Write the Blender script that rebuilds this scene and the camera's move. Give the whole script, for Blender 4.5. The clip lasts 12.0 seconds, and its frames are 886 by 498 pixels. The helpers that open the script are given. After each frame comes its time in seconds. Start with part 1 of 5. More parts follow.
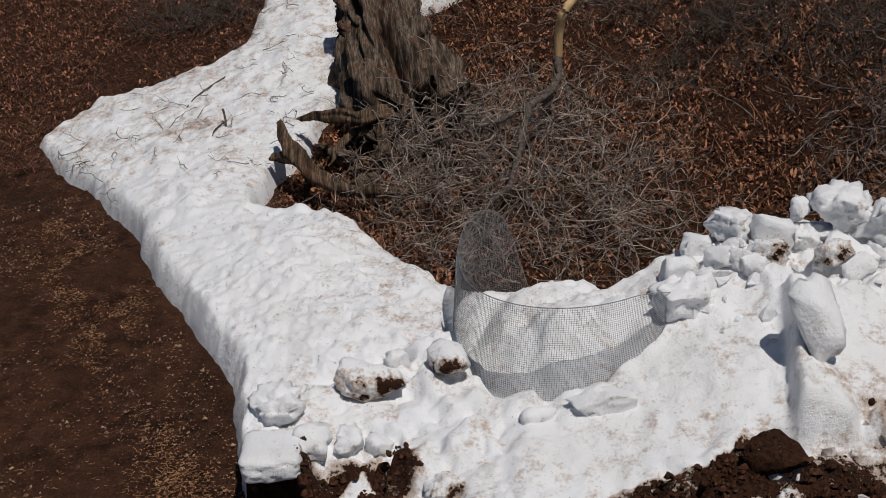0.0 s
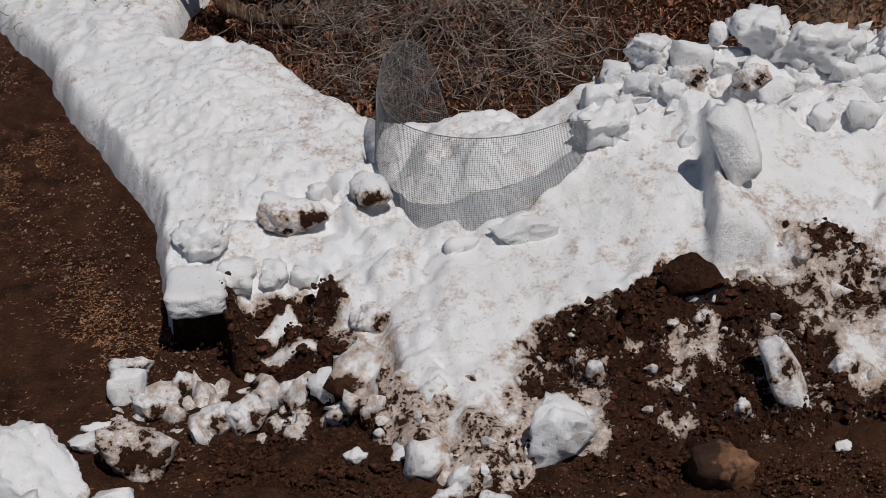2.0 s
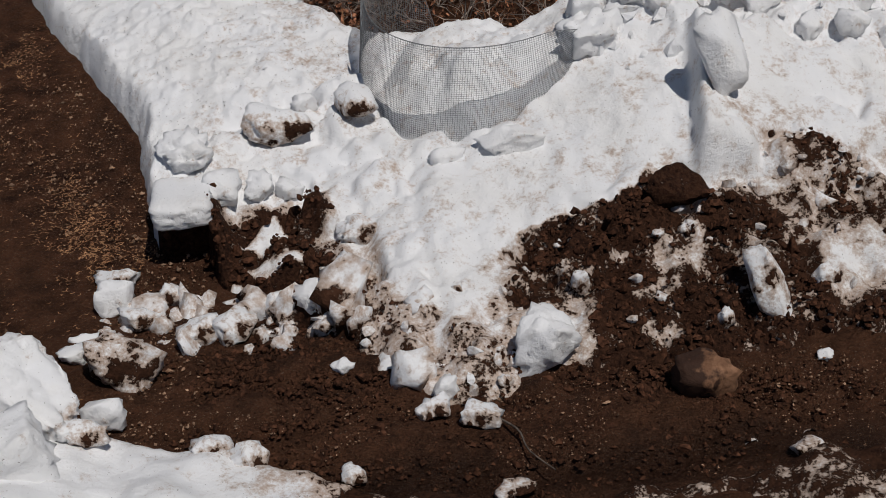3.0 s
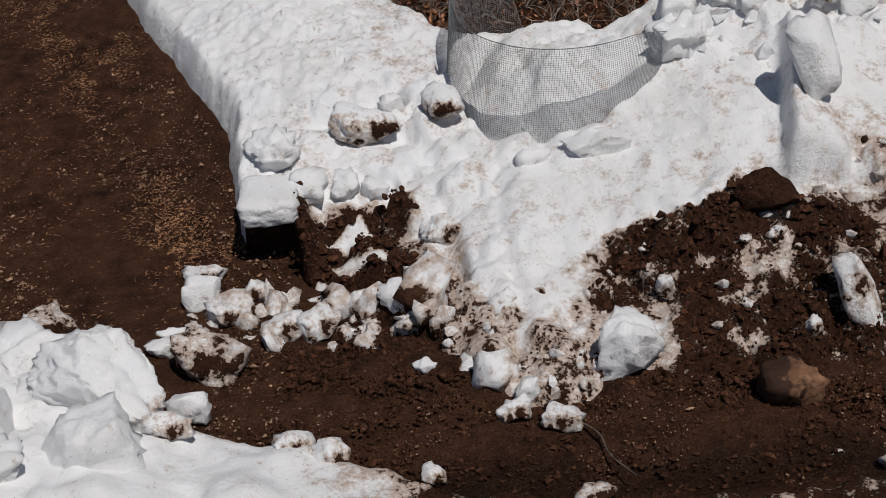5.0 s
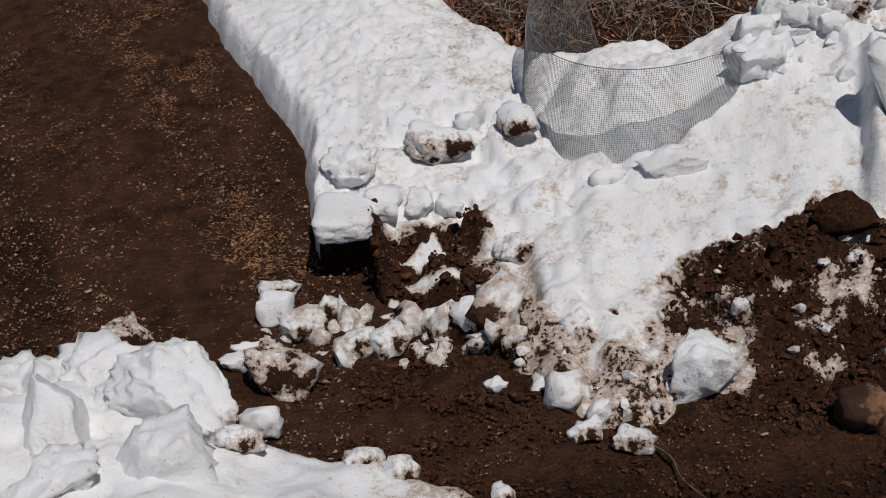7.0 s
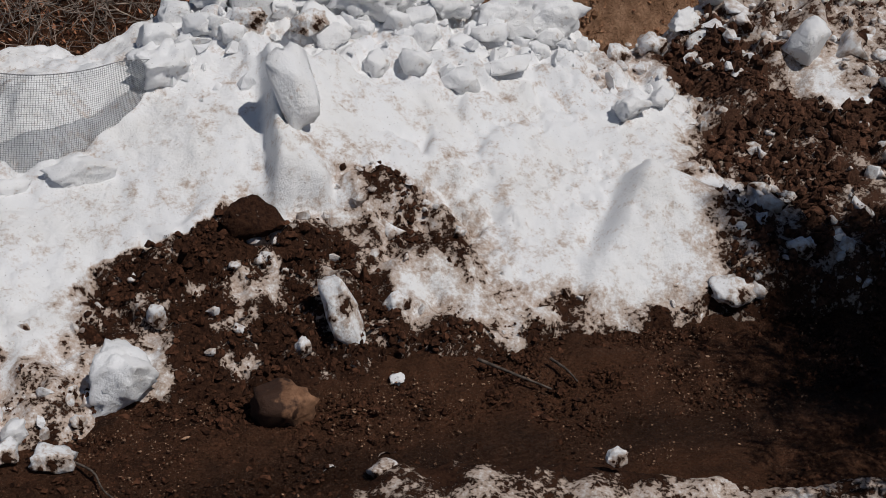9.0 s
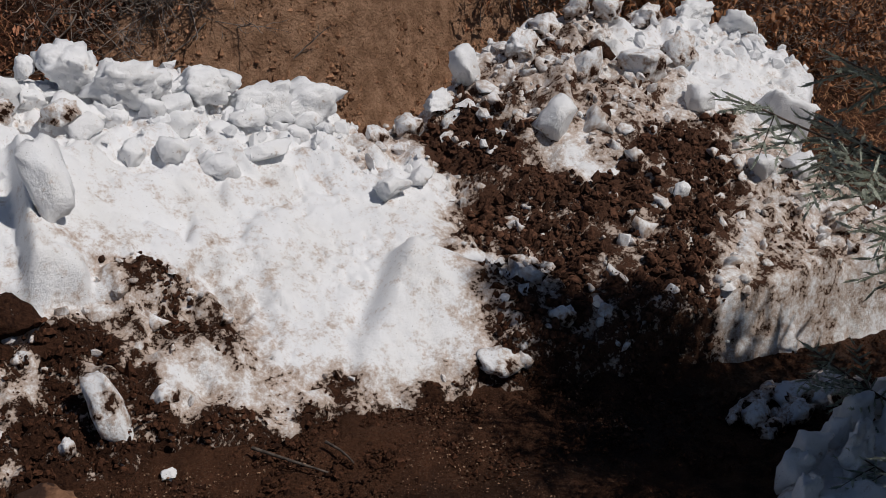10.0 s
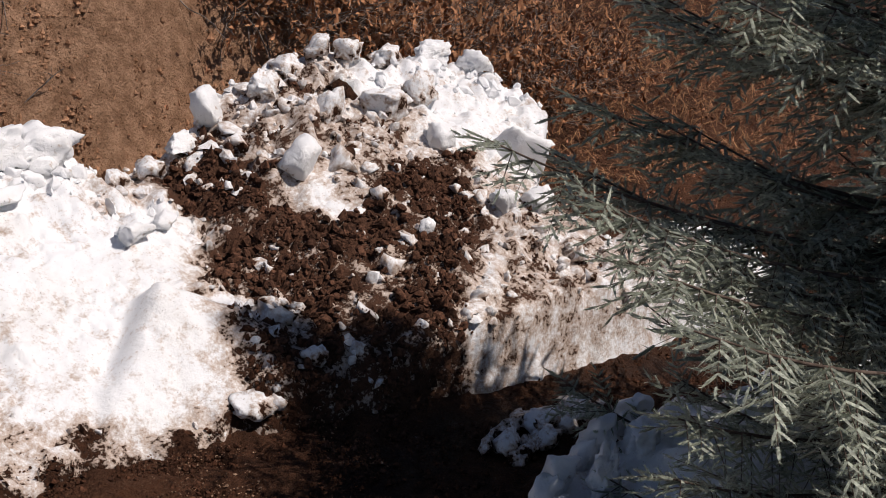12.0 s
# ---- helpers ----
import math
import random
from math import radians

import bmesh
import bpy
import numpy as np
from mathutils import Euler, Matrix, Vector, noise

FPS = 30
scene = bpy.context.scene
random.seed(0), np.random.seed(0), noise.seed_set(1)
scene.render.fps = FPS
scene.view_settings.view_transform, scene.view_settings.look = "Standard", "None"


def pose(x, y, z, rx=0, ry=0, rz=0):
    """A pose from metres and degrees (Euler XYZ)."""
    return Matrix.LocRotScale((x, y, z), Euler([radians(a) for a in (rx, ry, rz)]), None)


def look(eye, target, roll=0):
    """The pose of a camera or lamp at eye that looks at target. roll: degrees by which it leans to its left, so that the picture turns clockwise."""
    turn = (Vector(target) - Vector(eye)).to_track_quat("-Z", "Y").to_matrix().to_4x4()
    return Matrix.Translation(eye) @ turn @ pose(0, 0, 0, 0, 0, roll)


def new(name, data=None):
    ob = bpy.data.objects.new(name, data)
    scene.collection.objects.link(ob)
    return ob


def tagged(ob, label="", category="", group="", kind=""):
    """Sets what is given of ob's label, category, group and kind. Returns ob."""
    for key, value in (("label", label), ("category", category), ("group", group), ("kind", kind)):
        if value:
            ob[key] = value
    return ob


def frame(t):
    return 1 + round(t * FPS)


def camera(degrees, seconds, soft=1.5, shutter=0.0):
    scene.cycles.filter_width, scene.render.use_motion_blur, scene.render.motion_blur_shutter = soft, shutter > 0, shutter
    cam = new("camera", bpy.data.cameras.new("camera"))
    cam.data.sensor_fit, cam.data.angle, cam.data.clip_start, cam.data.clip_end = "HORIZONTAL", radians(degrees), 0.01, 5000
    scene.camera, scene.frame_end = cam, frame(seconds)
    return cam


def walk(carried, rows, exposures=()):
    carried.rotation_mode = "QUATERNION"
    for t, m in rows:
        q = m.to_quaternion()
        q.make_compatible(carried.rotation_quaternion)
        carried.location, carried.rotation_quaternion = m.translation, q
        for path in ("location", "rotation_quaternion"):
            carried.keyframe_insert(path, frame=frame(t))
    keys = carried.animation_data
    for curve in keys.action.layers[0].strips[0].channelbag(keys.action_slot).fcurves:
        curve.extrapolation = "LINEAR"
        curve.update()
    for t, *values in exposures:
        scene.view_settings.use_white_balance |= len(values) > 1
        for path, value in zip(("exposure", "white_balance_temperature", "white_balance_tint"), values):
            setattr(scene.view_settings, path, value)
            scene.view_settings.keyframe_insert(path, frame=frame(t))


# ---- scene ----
cam = camera(38.0, 12.0, 0.9)
EYE = (0.0, 0.0, 3.4)
ROWS = [
    (0, 70.903, 3.116, -3.515),
    (0.5, 70.913, 3.064, -4.107),
    (1, 70.710, 2.852, -4.906),
    (1.5, 67.639, 2.692, -6.200),
    (2, 63.221, 2.842, -7.171),
    (2.5, 60.331, 2.862, -7.828),
    (3, 59.225, 2.711, -7.819),
    (3.2, 58.248, 2.730, -7.641),
    (4.8, 59.159, 3.251, -5.031),
    (5, 59.475, 3.726, -4.075),
    (5.5, 59.905, 4.328, -2.508),
    (6, 60.347, 4.643, -1.246),
    (6.5, 60.659, 4.711, -0.494),
    (6.7, 60.673, 4.678, -0.463),
    (8.3, 58.294, -1.507, -13.302),
    (8.5, 58.525, -3.651, -17.178),
    (9, 61.114, -5.782, -24.518),
    (9.5, 63.377, -7.502, -31.632),
    (10, 66.009, -7.708, -35.174),
    (10.5, 68.204, -8.942, -40.494),
    (11, 69.559, -8.748, -42.409),
    (11.5, 69.713, -9.464, -45.435),
    (12, 69.503, -9.983, -46.421),
]
EXPOSURES = [(0.0, -0.64, 6450, 11), (1.0, -0.68, 6450, 11), (2.0, -0.75, 6450, 11), (3.2, -0.72, 6450, 11), (5.0, -0.67, 6450, 11), (9.0, -0.68, 6400, 11), (10.0, -0.60, 6450, 12), (10.6, -0.40, 6550, 14), (11.1, -0.15, 6700, 16), (12.0, -0.05, 6700, 16)]
walk(cam, [(t, pose(*EYE, rx, ry, rz)) for t, rx, ry, rz in ROWS], EXPOSURES)

# ---- sky and sun ----
SUN = Vector((0.22, -0.40, 0.89)).normalized()
world = bpy.data.worlds.new("sky")
scene.world = world
world.use_nodes = True
sky = world.node_tree.nodes.new("ShaderNodeTexSky")
sky.sky_type, sky.sun_disc = "NISHITA", False
sky.sun_elevation, sky.sun_rotation = math.asin(SUN.z), math.atan2(SUN.x, SUN.y)
sky.altitude = 2400
world.node_tree.links.new(sky.outputs[0], world.node_tree.nodes["Background"].inputs[0])
world.node_tree.nodes["Background"].inputs[1].default_value = 0.052
sun_data = bpy.data.lights.new("sun", "SUN")
sun_data.energy, sun_data.angle, sun_data.color = 4.15, radians(0.55), (1.0, 0.95, 0.88)
sun = new("sun", sun_data)
sun.matrix_world = look(SUN * 30, (0, 0, 0))


# ---- noise and shape functions on arrays ----
def hash01(ix, iy, seed):
    h = (ix.astype(np.int64) * 374761393 + iy.astype(np.int64) * 668265263 + seed * 1274126177) & 0x7FFFFFFF
    h = ((h ^ (h >> 13)) * 1103515245 + 12345) & 0x7FFFFFFF
    h = ((h ^ (h >> 11)) * 668265263 + 7919) & 0x7FFFFFFF
    return ((h ^ (h >> 15)) & 0xFFFFF) / 1048575.0


def vnoise(x, y, seed=0):
    """Smooth noise from -1 to 1, about one bump a unit."""
    ix, iy = np.floor(x), np.floor(y)
    fx, fy = x - ix, y - iy
    ux, uy = fx * fx * fx * (fx * (fx * 6 - 15) + 10), fy * fy * fy * (fy * (fy * 6 - 15) + 10)
    a, b = hash01(ix, iy, seed), hash01(ix + 1, iy, seed)
    c, d = hash01(ix, iy + 1, seed), hash01(ix + 1, iy + 1, seed)
    return 2 * ((a * (1 - ux) + b * ux) * (1 - uy) + (c * (1 - ux) + d * ux) * uy) - 1


def fbm(x, y, size, octaves=4, seed=0, gain=0.5):
    total, amp, s, norm = 0.0, 1.0, 1.0 / size, 0.0
    for o in range(octaves):
        c, n = math.cos(0.7 + o * 1.9), math.sin(0.7 + o * 1.9)
        total = total + amp * vnoise((x * c - y * n) * s, (x * n + y * c) * s, seed + 17 * o)
        norm, amp, s = norm + amp, amp * gain, s * 2.03
    return total / norm


def cells(x, y, size, seed=0):
    """Nearest-seed distance, the gap to the second seed, and a random value for each cell."""
    gx, gy = x / size, y / size
    ix, iy = np.floor(gx), np.floor(gy)
    f1, f2, rnd = np.full(np.shape(gx), 9.0), np.full(np.shape(gx), 9.0), np.zeros(np.shape(gx))
    for dx in (-1, 0, 1):
        for dy in (-1, 0, 1):
            cx, cy = ix + dx, iy + dy
            d = np.hypot(cx + hash01(cx, cy, seed) - gx, cy + hash01(cx, cy, seed + 5) - gy)
            near = d < f1
            f2 = np.where(near, f1, np.minimum(f2, d))
            rnd = np.where(near, hash01(cx, cy, seed + 9), rnd)
            f1 = np.where(near, d, f1)
    return f1, f2 - f1, rnd


def plates(x, y, size, seed=0):
    """Broken plates: each cell is a flat piece with its own height and tilt, from about -1 to 1."""
    gx, gy = x / size, y / size
    ix, iy = np.floor(gx), np.floor(gy)
    best, out = np.full(np.shape(gx), 9.0), np.zeros(np.shape(gx))
    for dx in (-1, 0, 1):
        for dy in (-1, 0, 1):
            cx, cy = ix + dx, iy + dy
            ox, oy = gx - cx - hash01(cx, cy, seed), gy - cy - hash01(cx, cy, seed + 5)
            d = np.hypot(ox, oy)
            z = (hash01(cx, cy, seed + 9) - 0.5) + ox * (hash01(cx, cy, seed + 13) - 0.5) * 1.6 + oy * (hash01(cx, cy, seed + 17) - 0.5) * 1.6 - 0.5 * d * d
            out = np.where(d < best, z, out)
            best = np.minimum(best, d)
    return out


def step(a, b, v):
    t = np.clip((v - a) / (b - a), 0, 1)
    return t * t * (3 - 2 * t)


def inside(x, y, outline):
    """Signed distance to a closed outline, positive inside."""
    best, odd = np.full(np.shape(x), 1e9), np.zeros(np.shape(x), bool)
    n = len(outline)
    for i in range(n):
        (ax, ay), (bx, by) = outline[i], outline[(i + 1) % n]
        ex, ey = bx - ax, by - ay
        t = np.clip(((x - ax) * ex + (y - ay) * ey) / (ex * ex + ey * ey + 1e-12), 0, 1)
        best = np.minimum(best, np.hypot(x - ax - t * ex, y - ay - t * ey))
        if ay != by:
            odd ^= ((ay > y) != (by > y)) & (x < ax + (y - ay) * ex / ey)
    return np.where(odd, best, -best)


# ---- the lie of the land ----
def ground(x, y):
    slope = 0.12 + 0.08 * step(-3.5, 0.5, x)
    back = np.clip(y - 5.4, 0, None)
    z = slope * back * step(0, 2.0, back) + 0.10 * np.clip(y - 11, 0, 12)
    z = np.where(y > 24, z - 0.25 * (y - 24) * step(24, 40, y) * 0.5, z)
    # the cut bank behind the snow
    top = np.interp(x, [2.4, 3.4, 4.5, 5.5, 6.6, 7.6, 8.6, 11.0], [0.6, 1.05, 1.5, 1.75, 1.45, 1.12, 0.95, 0.6])
    face = step(7.3, 8.15, y + 0.15 * np.sin(x * 1.7))
    high = z * (1 - face) + (top + 0.22 * np.clip(y - 8.1, 0, 14)) * face
    z = z + (np.maximum(high, z) - z) * step(1.4, 3.2, x)
    # wheel rut along the foot of the snow
    z = z - 0.05 * np.exp(-((y - 3.75 - 0.08 * np.sin(x * 1.3)) / 0.28) ** 2) * step(-1.5, 0.2, x)
    return z


XS = [-1.3, -0.95, -0.57, -0.51, -0.3, 0.2, 0.55, 1.0, 1.6, 2.0, 2.4, 3.2, 3.9, 4.3, 4.5, 4.8, 5.2, 5.9, 6.6, 7.4, 8.0, 8.5, 9.2, 10.5]
FOOT = [5.95, 5.90, 5.89, 5.5, 5.30, 4.75, 4.25, 4.55, 4.45, 4.45, 4.45, 4.5, 4.4, 4.35, 4.3, 4.26, 4.22, 4.12, 4.08, 4.0, 4.0, 4.0, 4.0, 4.0]
CREST_Y = [6.3, 6.2, 6.3, 6.33, 6.4, 6.55, 6.6, 6.65, 6.8, 6.9, 6.9, 6.85, 6.75, 6.6, 6.4, 6.4, 6.5, 6.7, 6.75, 6.7, 6.4, 6.1, 5.8, 5.6]
CREST_Z = [0.10, 0.40, 0.43, 0.43, 0.46, 0.50, 0.54, 0.63, 0.80, 0.93, 0.93, 0.92, 0.78, 0.72, 0.58, 0.60, 0.82, 1.16, 1.22, 1.2, 1.1, 0.62, 0.32, 0.15]


def ledge(x, y, x0, y0, x1, y1, h, reach, wide=0.05):
    """A broken edge that faces left: higher on its right, fading away from it."""
    ex, ey = x1 - x0, y1 - y0
    n = math.hypot(ex, ey)
    t = ((x - x0) * ex + (y - y0) * ey) / (n * n)
    s = (-(x - x0) * ey + (y - y0) * ex) / n
    return h * step(0.0, wide, s) * np.exp(-np.clip(s, 0, None) / reach) * step(0, 0.12, t) * step(1, 0.9, t)


def bank(x, y):
    """The top of the ploughed snow bank, without its fine relief."""
    foot, cy, cz = np.interp(x, XS, FOOT), np.interp(x, XS, CREST_Y), np.interp(x, XS, CREST_Z)
    t = (y - foot) / (cy - foot)
    cut = 0.35 * step(3.6, 4.6, x) + 0.7 * step(-0.44, -0.52, x)  # an upright cut at the foot further along
    front = cz * (cut * step(0, 0.06, t) + (1 - cut) * np.clip(t, 0, 1) ** 0.9)
    back = cz - 1.6 * np.clip(y - cy - 0.25, 0, None) ** 1.0
    z = np.where(t < 0, -0.6 - 2 * np.clip(-t, 0, 3), np.where(t < 1, front, back))
    z = z + np.where((t > 0.02) & (y < cy + 0.2), ledge(x, y, 2.10, 6.45, 1.86, 5.45, 0.22, 0.45) + step(0.02, 0.3, t) * ledge(x, y, 3.98, 5.50, 2.82, 4.32, 0.28, 0.5, 0.20), 0)
    # the heap breaks off at its far end; only a low bank goes on
    beyond = ((x - 7.5) * 0.65 - (y - 5.45) * 0.85 > 0) & (x > 7.2)
    z = np.where(beyond, np.minimum(z, 0.42 - 1.3 * np.clip(y - 4.9, 0, None)), z)
    # snow packed inside the wire cage
    z = np.maximum(z, 0.42 + 0.30 * step(1.0, 0.45, np.hypot((x - 0.95) / 0.68, (y - 6.72) / 0.58)) - 0.5 * (np.hypot(x - 0.95, y - 6.77) > 0.70))
    return np.where((x < -0.84 + 0.03 * np.sin(y * 9)) | (x > 10.3), -1.0, z)


# ---- materials ----
class Nodes:
    """A short hand for one node material."""

    def __init__(self, name, roughness=0.8, specular=0.3):
        self.mat = bpy.data.materials.new(name)
        self.mat.use_nodes = True
        self.tree = self.mat.node_tree
        self.bsdf = self.tree.nodes["Principled BSDF"]
        self.bsdf.inputs["Roughness"].default_value = roughness
        self.bsdf.inputs["Specular IOR Level"].default_value = specular
        self.where = self.tree.nodes.new("ShaderNodeTexCoord").outputs["Object"]
        self.height = None

    def link(self, a, b):
        if isinstance(a, (int, float)):
            b.default_value = a
        elif isinstance(a, tuple):
            b.default_value = (*a, 1.0)[:4]
        else:
            self.tree.links.new(a, b)

    def noise(self, scale, detail=4.0, rough=0.55, stretch=None):
        n = self.tree.nodes.new("ShaderNodeTexNoise")
        n.inputs["Scale"].default_value, n.inputs["Detail"].default_value, n.inputs["Roughness"].default_value = scale, detail, rough
        src = self.where
        if stretch:
            m = self.tree.nodes.new("ShaderNodeMapping")
            m.inputs["Scale"].default_value = stretch
            self.link(src, m.inputs["Vector"])
            src = m.outputs[0]
        self.link(src, n.inputs["Vector"])
        return n.outputs["Fac"]

    def voronoi(self, scale, feature="F1", out="Distance"):
        n = self.tree.nodes.new("ShaderNodeTexVoronoi")
        n.feature = feature
        n.inputs["Scale"].default_value = scale
        self.link(self.where, n.inputs["Vector"])
        return n.outputs[out]

    def attr(self, name):
        n = self.tree.nodes.new("ShaderNodeAttribute")
        n.attribute_name = name
        return n.outputs["Fac"]

    def math(self, op, a, b=0.5):
        n = self.tree.nodes.new("ShaderNodeMath")
        n.operation = op
        self.link(a, n.inputs[0]), self.link(b, n.inputs[1])
        return n.outputs[0]

    def ramp(self, v, lo, hi, a=0.0, b=1.0):
        n = self.tree.nodes.new("ShaderNodeMapRange")
        n.interpolation_type = "SMOOTHSTEP"
        for i, q in enumerate((v, lo, hi, a, b)):
            self.link(q, n.inputs[i])
        return n.outputs[0]

    def mix(self, f, a, b, mode="MIX"):
        n = self.tree.nodes.new("ShaderNodeMix")
        n.data_type, n.blend_type = "RGBA", mode
        self.link(f, n.inputs[0]), self.link(a, n.inputs[6]), self.link(b, n.inputs[7])
        return n.outputs[2]

    def random(self):
        return self.tree.nodes.new("ShaderNodeObjectInfo").outputs["Random"]

    def island(self):
        return self.tree.nodes.new("ShaderNodeNewGeometry").outputs["Random Per Island"]

    def bump(self, v, distance, strength=1.0):
        n = self.tree.nodes.new("ShaderNodeBump")
        n.inputs["Distance"].default_value = distance
        self.link(strength, n.inputs["Strength"])
        self.link(v, n.inputs["Height"])
        if self.height is not None:
            self.link(self.height, n.inputs["Normal"])
        self.height = n.outputs[0]
        self.link(self.height, self.bsdf.inputs["Normal"])

    def done(self, colour, rough=None):
        self.link(colour, self.bsdf.inputs["Base Color"])
        if rough is not None:
            self.link(rough, self.bsdf.inputs["Roughness"])
        return self.mat


SOIL, SOIL_LIGHT = (0.018, 0.0080, 0.0050), (0.062, 0.028, 0.016)


def snow_material(name, attribute, extra=0.0, under=0.0):
    n = Nodes(name, 0.55, 0.25)
    fine, mid, big = n.noise(45, 5, 0.65), n.noise(11, 4), n.noise(2.2, 3)
    white = n.mix(n.ramp(big, 0.35, 0.7), (0.80, 0.81, 0.83), (0.87, 0.87, 0.87))
    white = n.mix(n.ramp(mid, 0.5, 0.78, 0.0, 0.18), white, (0.70, 0.66, 0.61))
    dirt = n.attr("dirt") if attribute else n.math("ADD", n.ramp(n.noise(5, 3), 0.5, 0.8, 0.0, 0.5), extra)
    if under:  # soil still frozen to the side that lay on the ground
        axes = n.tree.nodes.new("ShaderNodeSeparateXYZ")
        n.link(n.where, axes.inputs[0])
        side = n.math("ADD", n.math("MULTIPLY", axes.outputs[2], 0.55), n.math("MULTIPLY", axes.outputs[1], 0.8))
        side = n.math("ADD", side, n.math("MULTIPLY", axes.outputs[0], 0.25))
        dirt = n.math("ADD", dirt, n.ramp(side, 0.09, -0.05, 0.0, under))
    for v, weight in ((mid, 1.0), (fine, 0.9), (n.noise(4.5, 5, 0.6), 0.8), (n.noise(120, 3, 0.6), 0.35)):
        dirt = n.math("ADD", dirt, n.math("MULTIPLY", n.math("SUBTRACT", v, 0.5), weight))
    stain = n.ramp(dirt, -0.01, 0.46, 0.0, 0.9)
    soil = n.mix(n.ramp(fine, 0.35, 0.7), SOIL, SOIL_LIGHT)
    soil = n.mix(n.ramp(n.noise(7, 5, 0.65), 0.45, 0.75, 0.0, 0.6), soil, (0.078, 0.035, 0.020))
    colour = n.mix(stain, white, (0.40, 0.285, 0.21))
    cover = n.ramp(dirt, 0.45, 0.56)
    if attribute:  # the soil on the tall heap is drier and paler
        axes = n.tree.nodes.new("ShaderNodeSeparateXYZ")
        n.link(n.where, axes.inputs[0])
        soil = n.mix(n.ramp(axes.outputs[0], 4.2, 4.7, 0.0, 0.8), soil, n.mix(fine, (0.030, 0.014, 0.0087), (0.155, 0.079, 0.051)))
    colour = n.mix(cover, colour, soil)
    specks = n.ramp(n.noise(95, 2, 0.5), 0.70, 0.75, 0.0, 0.75)
    colour = n.mix(specks, colour, (0.10, 0.06, 0.04))
    n.bump(n.noise(150, 3, 0.6), 0.003, 0.4)
    n.bump(n.noise(48, 5, 0.65), 0.010, 0.55)
    n.bump(n.noise(13, 8, 0.72), 0.05, n.ramp(big, 0.4, 0.7, 0.2, 0.6))
    n.bump(n.math("MULTIPLY", fine, cover), 0.025, 0.9)
    n.link(n.ramp(cover, 0, 1, 0.25, 0.08), n.bsdf.inputs["Specular IOR Level"])
    return n.done(colour, n.ramp(cover, 0, 1, 0.5, 0.9))


def ground_material():
    n = Nodes("ground_soil", 0.9, 0.12)
    fine, mid, big = n.noise(70, 5, 0.65), n.noise(9, 5), n.noise(1.1, 4)
    litter, cut, wet = n.attr("litter"), n.attr("cut"), n.attr("wet")
    # mottled soil; its dark end also paints in the shadow of small pits
    soil = n.mix(n.ramp(mid, 0.3, 0.7), (0.026, 0.011, 0.0062), (0.102, 0.043, 0.023))
    soil = n.mix(n.ramp(big, 0.35, 0.65, 0.0, 0.6), soil, (0.110, 0.047, 0.024))
    soil = n.mix(n.ramp(fine, 0.52, 0.72, 0.0, 0.8), soil, (0.14, 0.068, 0.038))
    grit = n.ramp(n.voronoi(55), 0.10, 0.22, 0.6, 0.0)
    soil = n.mix(n.math("MULTIPLY", grit, n.ramp(mid, 0.45, 0.6)), soil, (0.26, 0.20, 0.15))
    red = n.mix(n.ramp(fine, 0.35, 0.65), (0.018, 0.009, 0.006), (0.11, 0.046, 0.024))
    clay = n.mix(n.ramp(mid, 0.35, 0.65), (0.29, 0.16, 0.094), (0.48, 0.285, 0.178))
    clay = n.mix(n.ramp(fine, 0.5, 0.8, 0.0, 0.6), clay, (0.54, 0.34, 0.215))
    colour = n.mix(n.ramp(n.math("ADD", litter, n.math("MULTIPLY", n.math("SUBTRACT", mid, 0.5), 0.7)), 0.35, 0.65), soil, red)
    colour = n.mix(n.ramp(n.math("ADD", cut, n.math("MULTIPLY", n.math("SUBTRACT", mid, 0.5), 0.8)), 0.35, 0.65), colour, clay)
    colour = n.mix(n.ramp(wet, 0.2, 0.9, 0.0, 0.72), colour, (0.018, 0.009, 0.006))
    colour = n.mix(n.ramp(n.noise(170, 2), 0.61, 0.69, 0.0, 0.7), colour, (0.21, 0.125, 0.08))
    n.bump(fine, 0.026, 1.0)
    n.bump(n.noise(28, 5, 0.65), 0.06, 1.0)
    rough = n.ramp(n.math("ADD", wet, n.math("MULTIPLY", n.math("SUBTRACT", fine, 0.5), 0.6)), 0.3, 0.9, 0.88, 0.32)
    return n.done(colour, rough)


def grain_material(name, dark, light, scale, stretch=None, rough=0.8, bump=0.01, by_island=False, by_object=False):
    n = Nodes(name, rough, 0.10)
    v = n.noise(scale, 5, 0.6, stretch)
    colour = n.mix(n.ramp(v, 0.32, 0.68), dark, light)
    if by_island or by_object:
        r = n.island() if by_island else n.random()
        colour = n.mix(1.0, colour, n.mix(r, (0.55, 0.55, 0.55), (1.35, 1.3, 1.25)), "MULTIPLY")
    n.bump(v, bump, 0.7)
    return n.done(colour)


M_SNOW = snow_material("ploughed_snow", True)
M_CHUNK = snow_material("clean_snow_lump", False, -0.40)
M_DIRTY = snow_material("dirty_snow_lump", False, 0.16)
M_STAINED = snow_material("soil_stained_snow", False, 0.30)
M_SOILLUMP = snow_material("soil_crusted_snow", False, 0.80)
M_CRUST = snow_material("dirt_crusted_lump", False, 0.40)
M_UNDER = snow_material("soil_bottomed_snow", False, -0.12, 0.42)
M_GROUND = ground_material()
M_CLOD = grain_material("soil_clod", (0.022, 0.0098, 0.0060), (0.096, 0.043, 0.025), 45, rough=0.9, by_island=True)


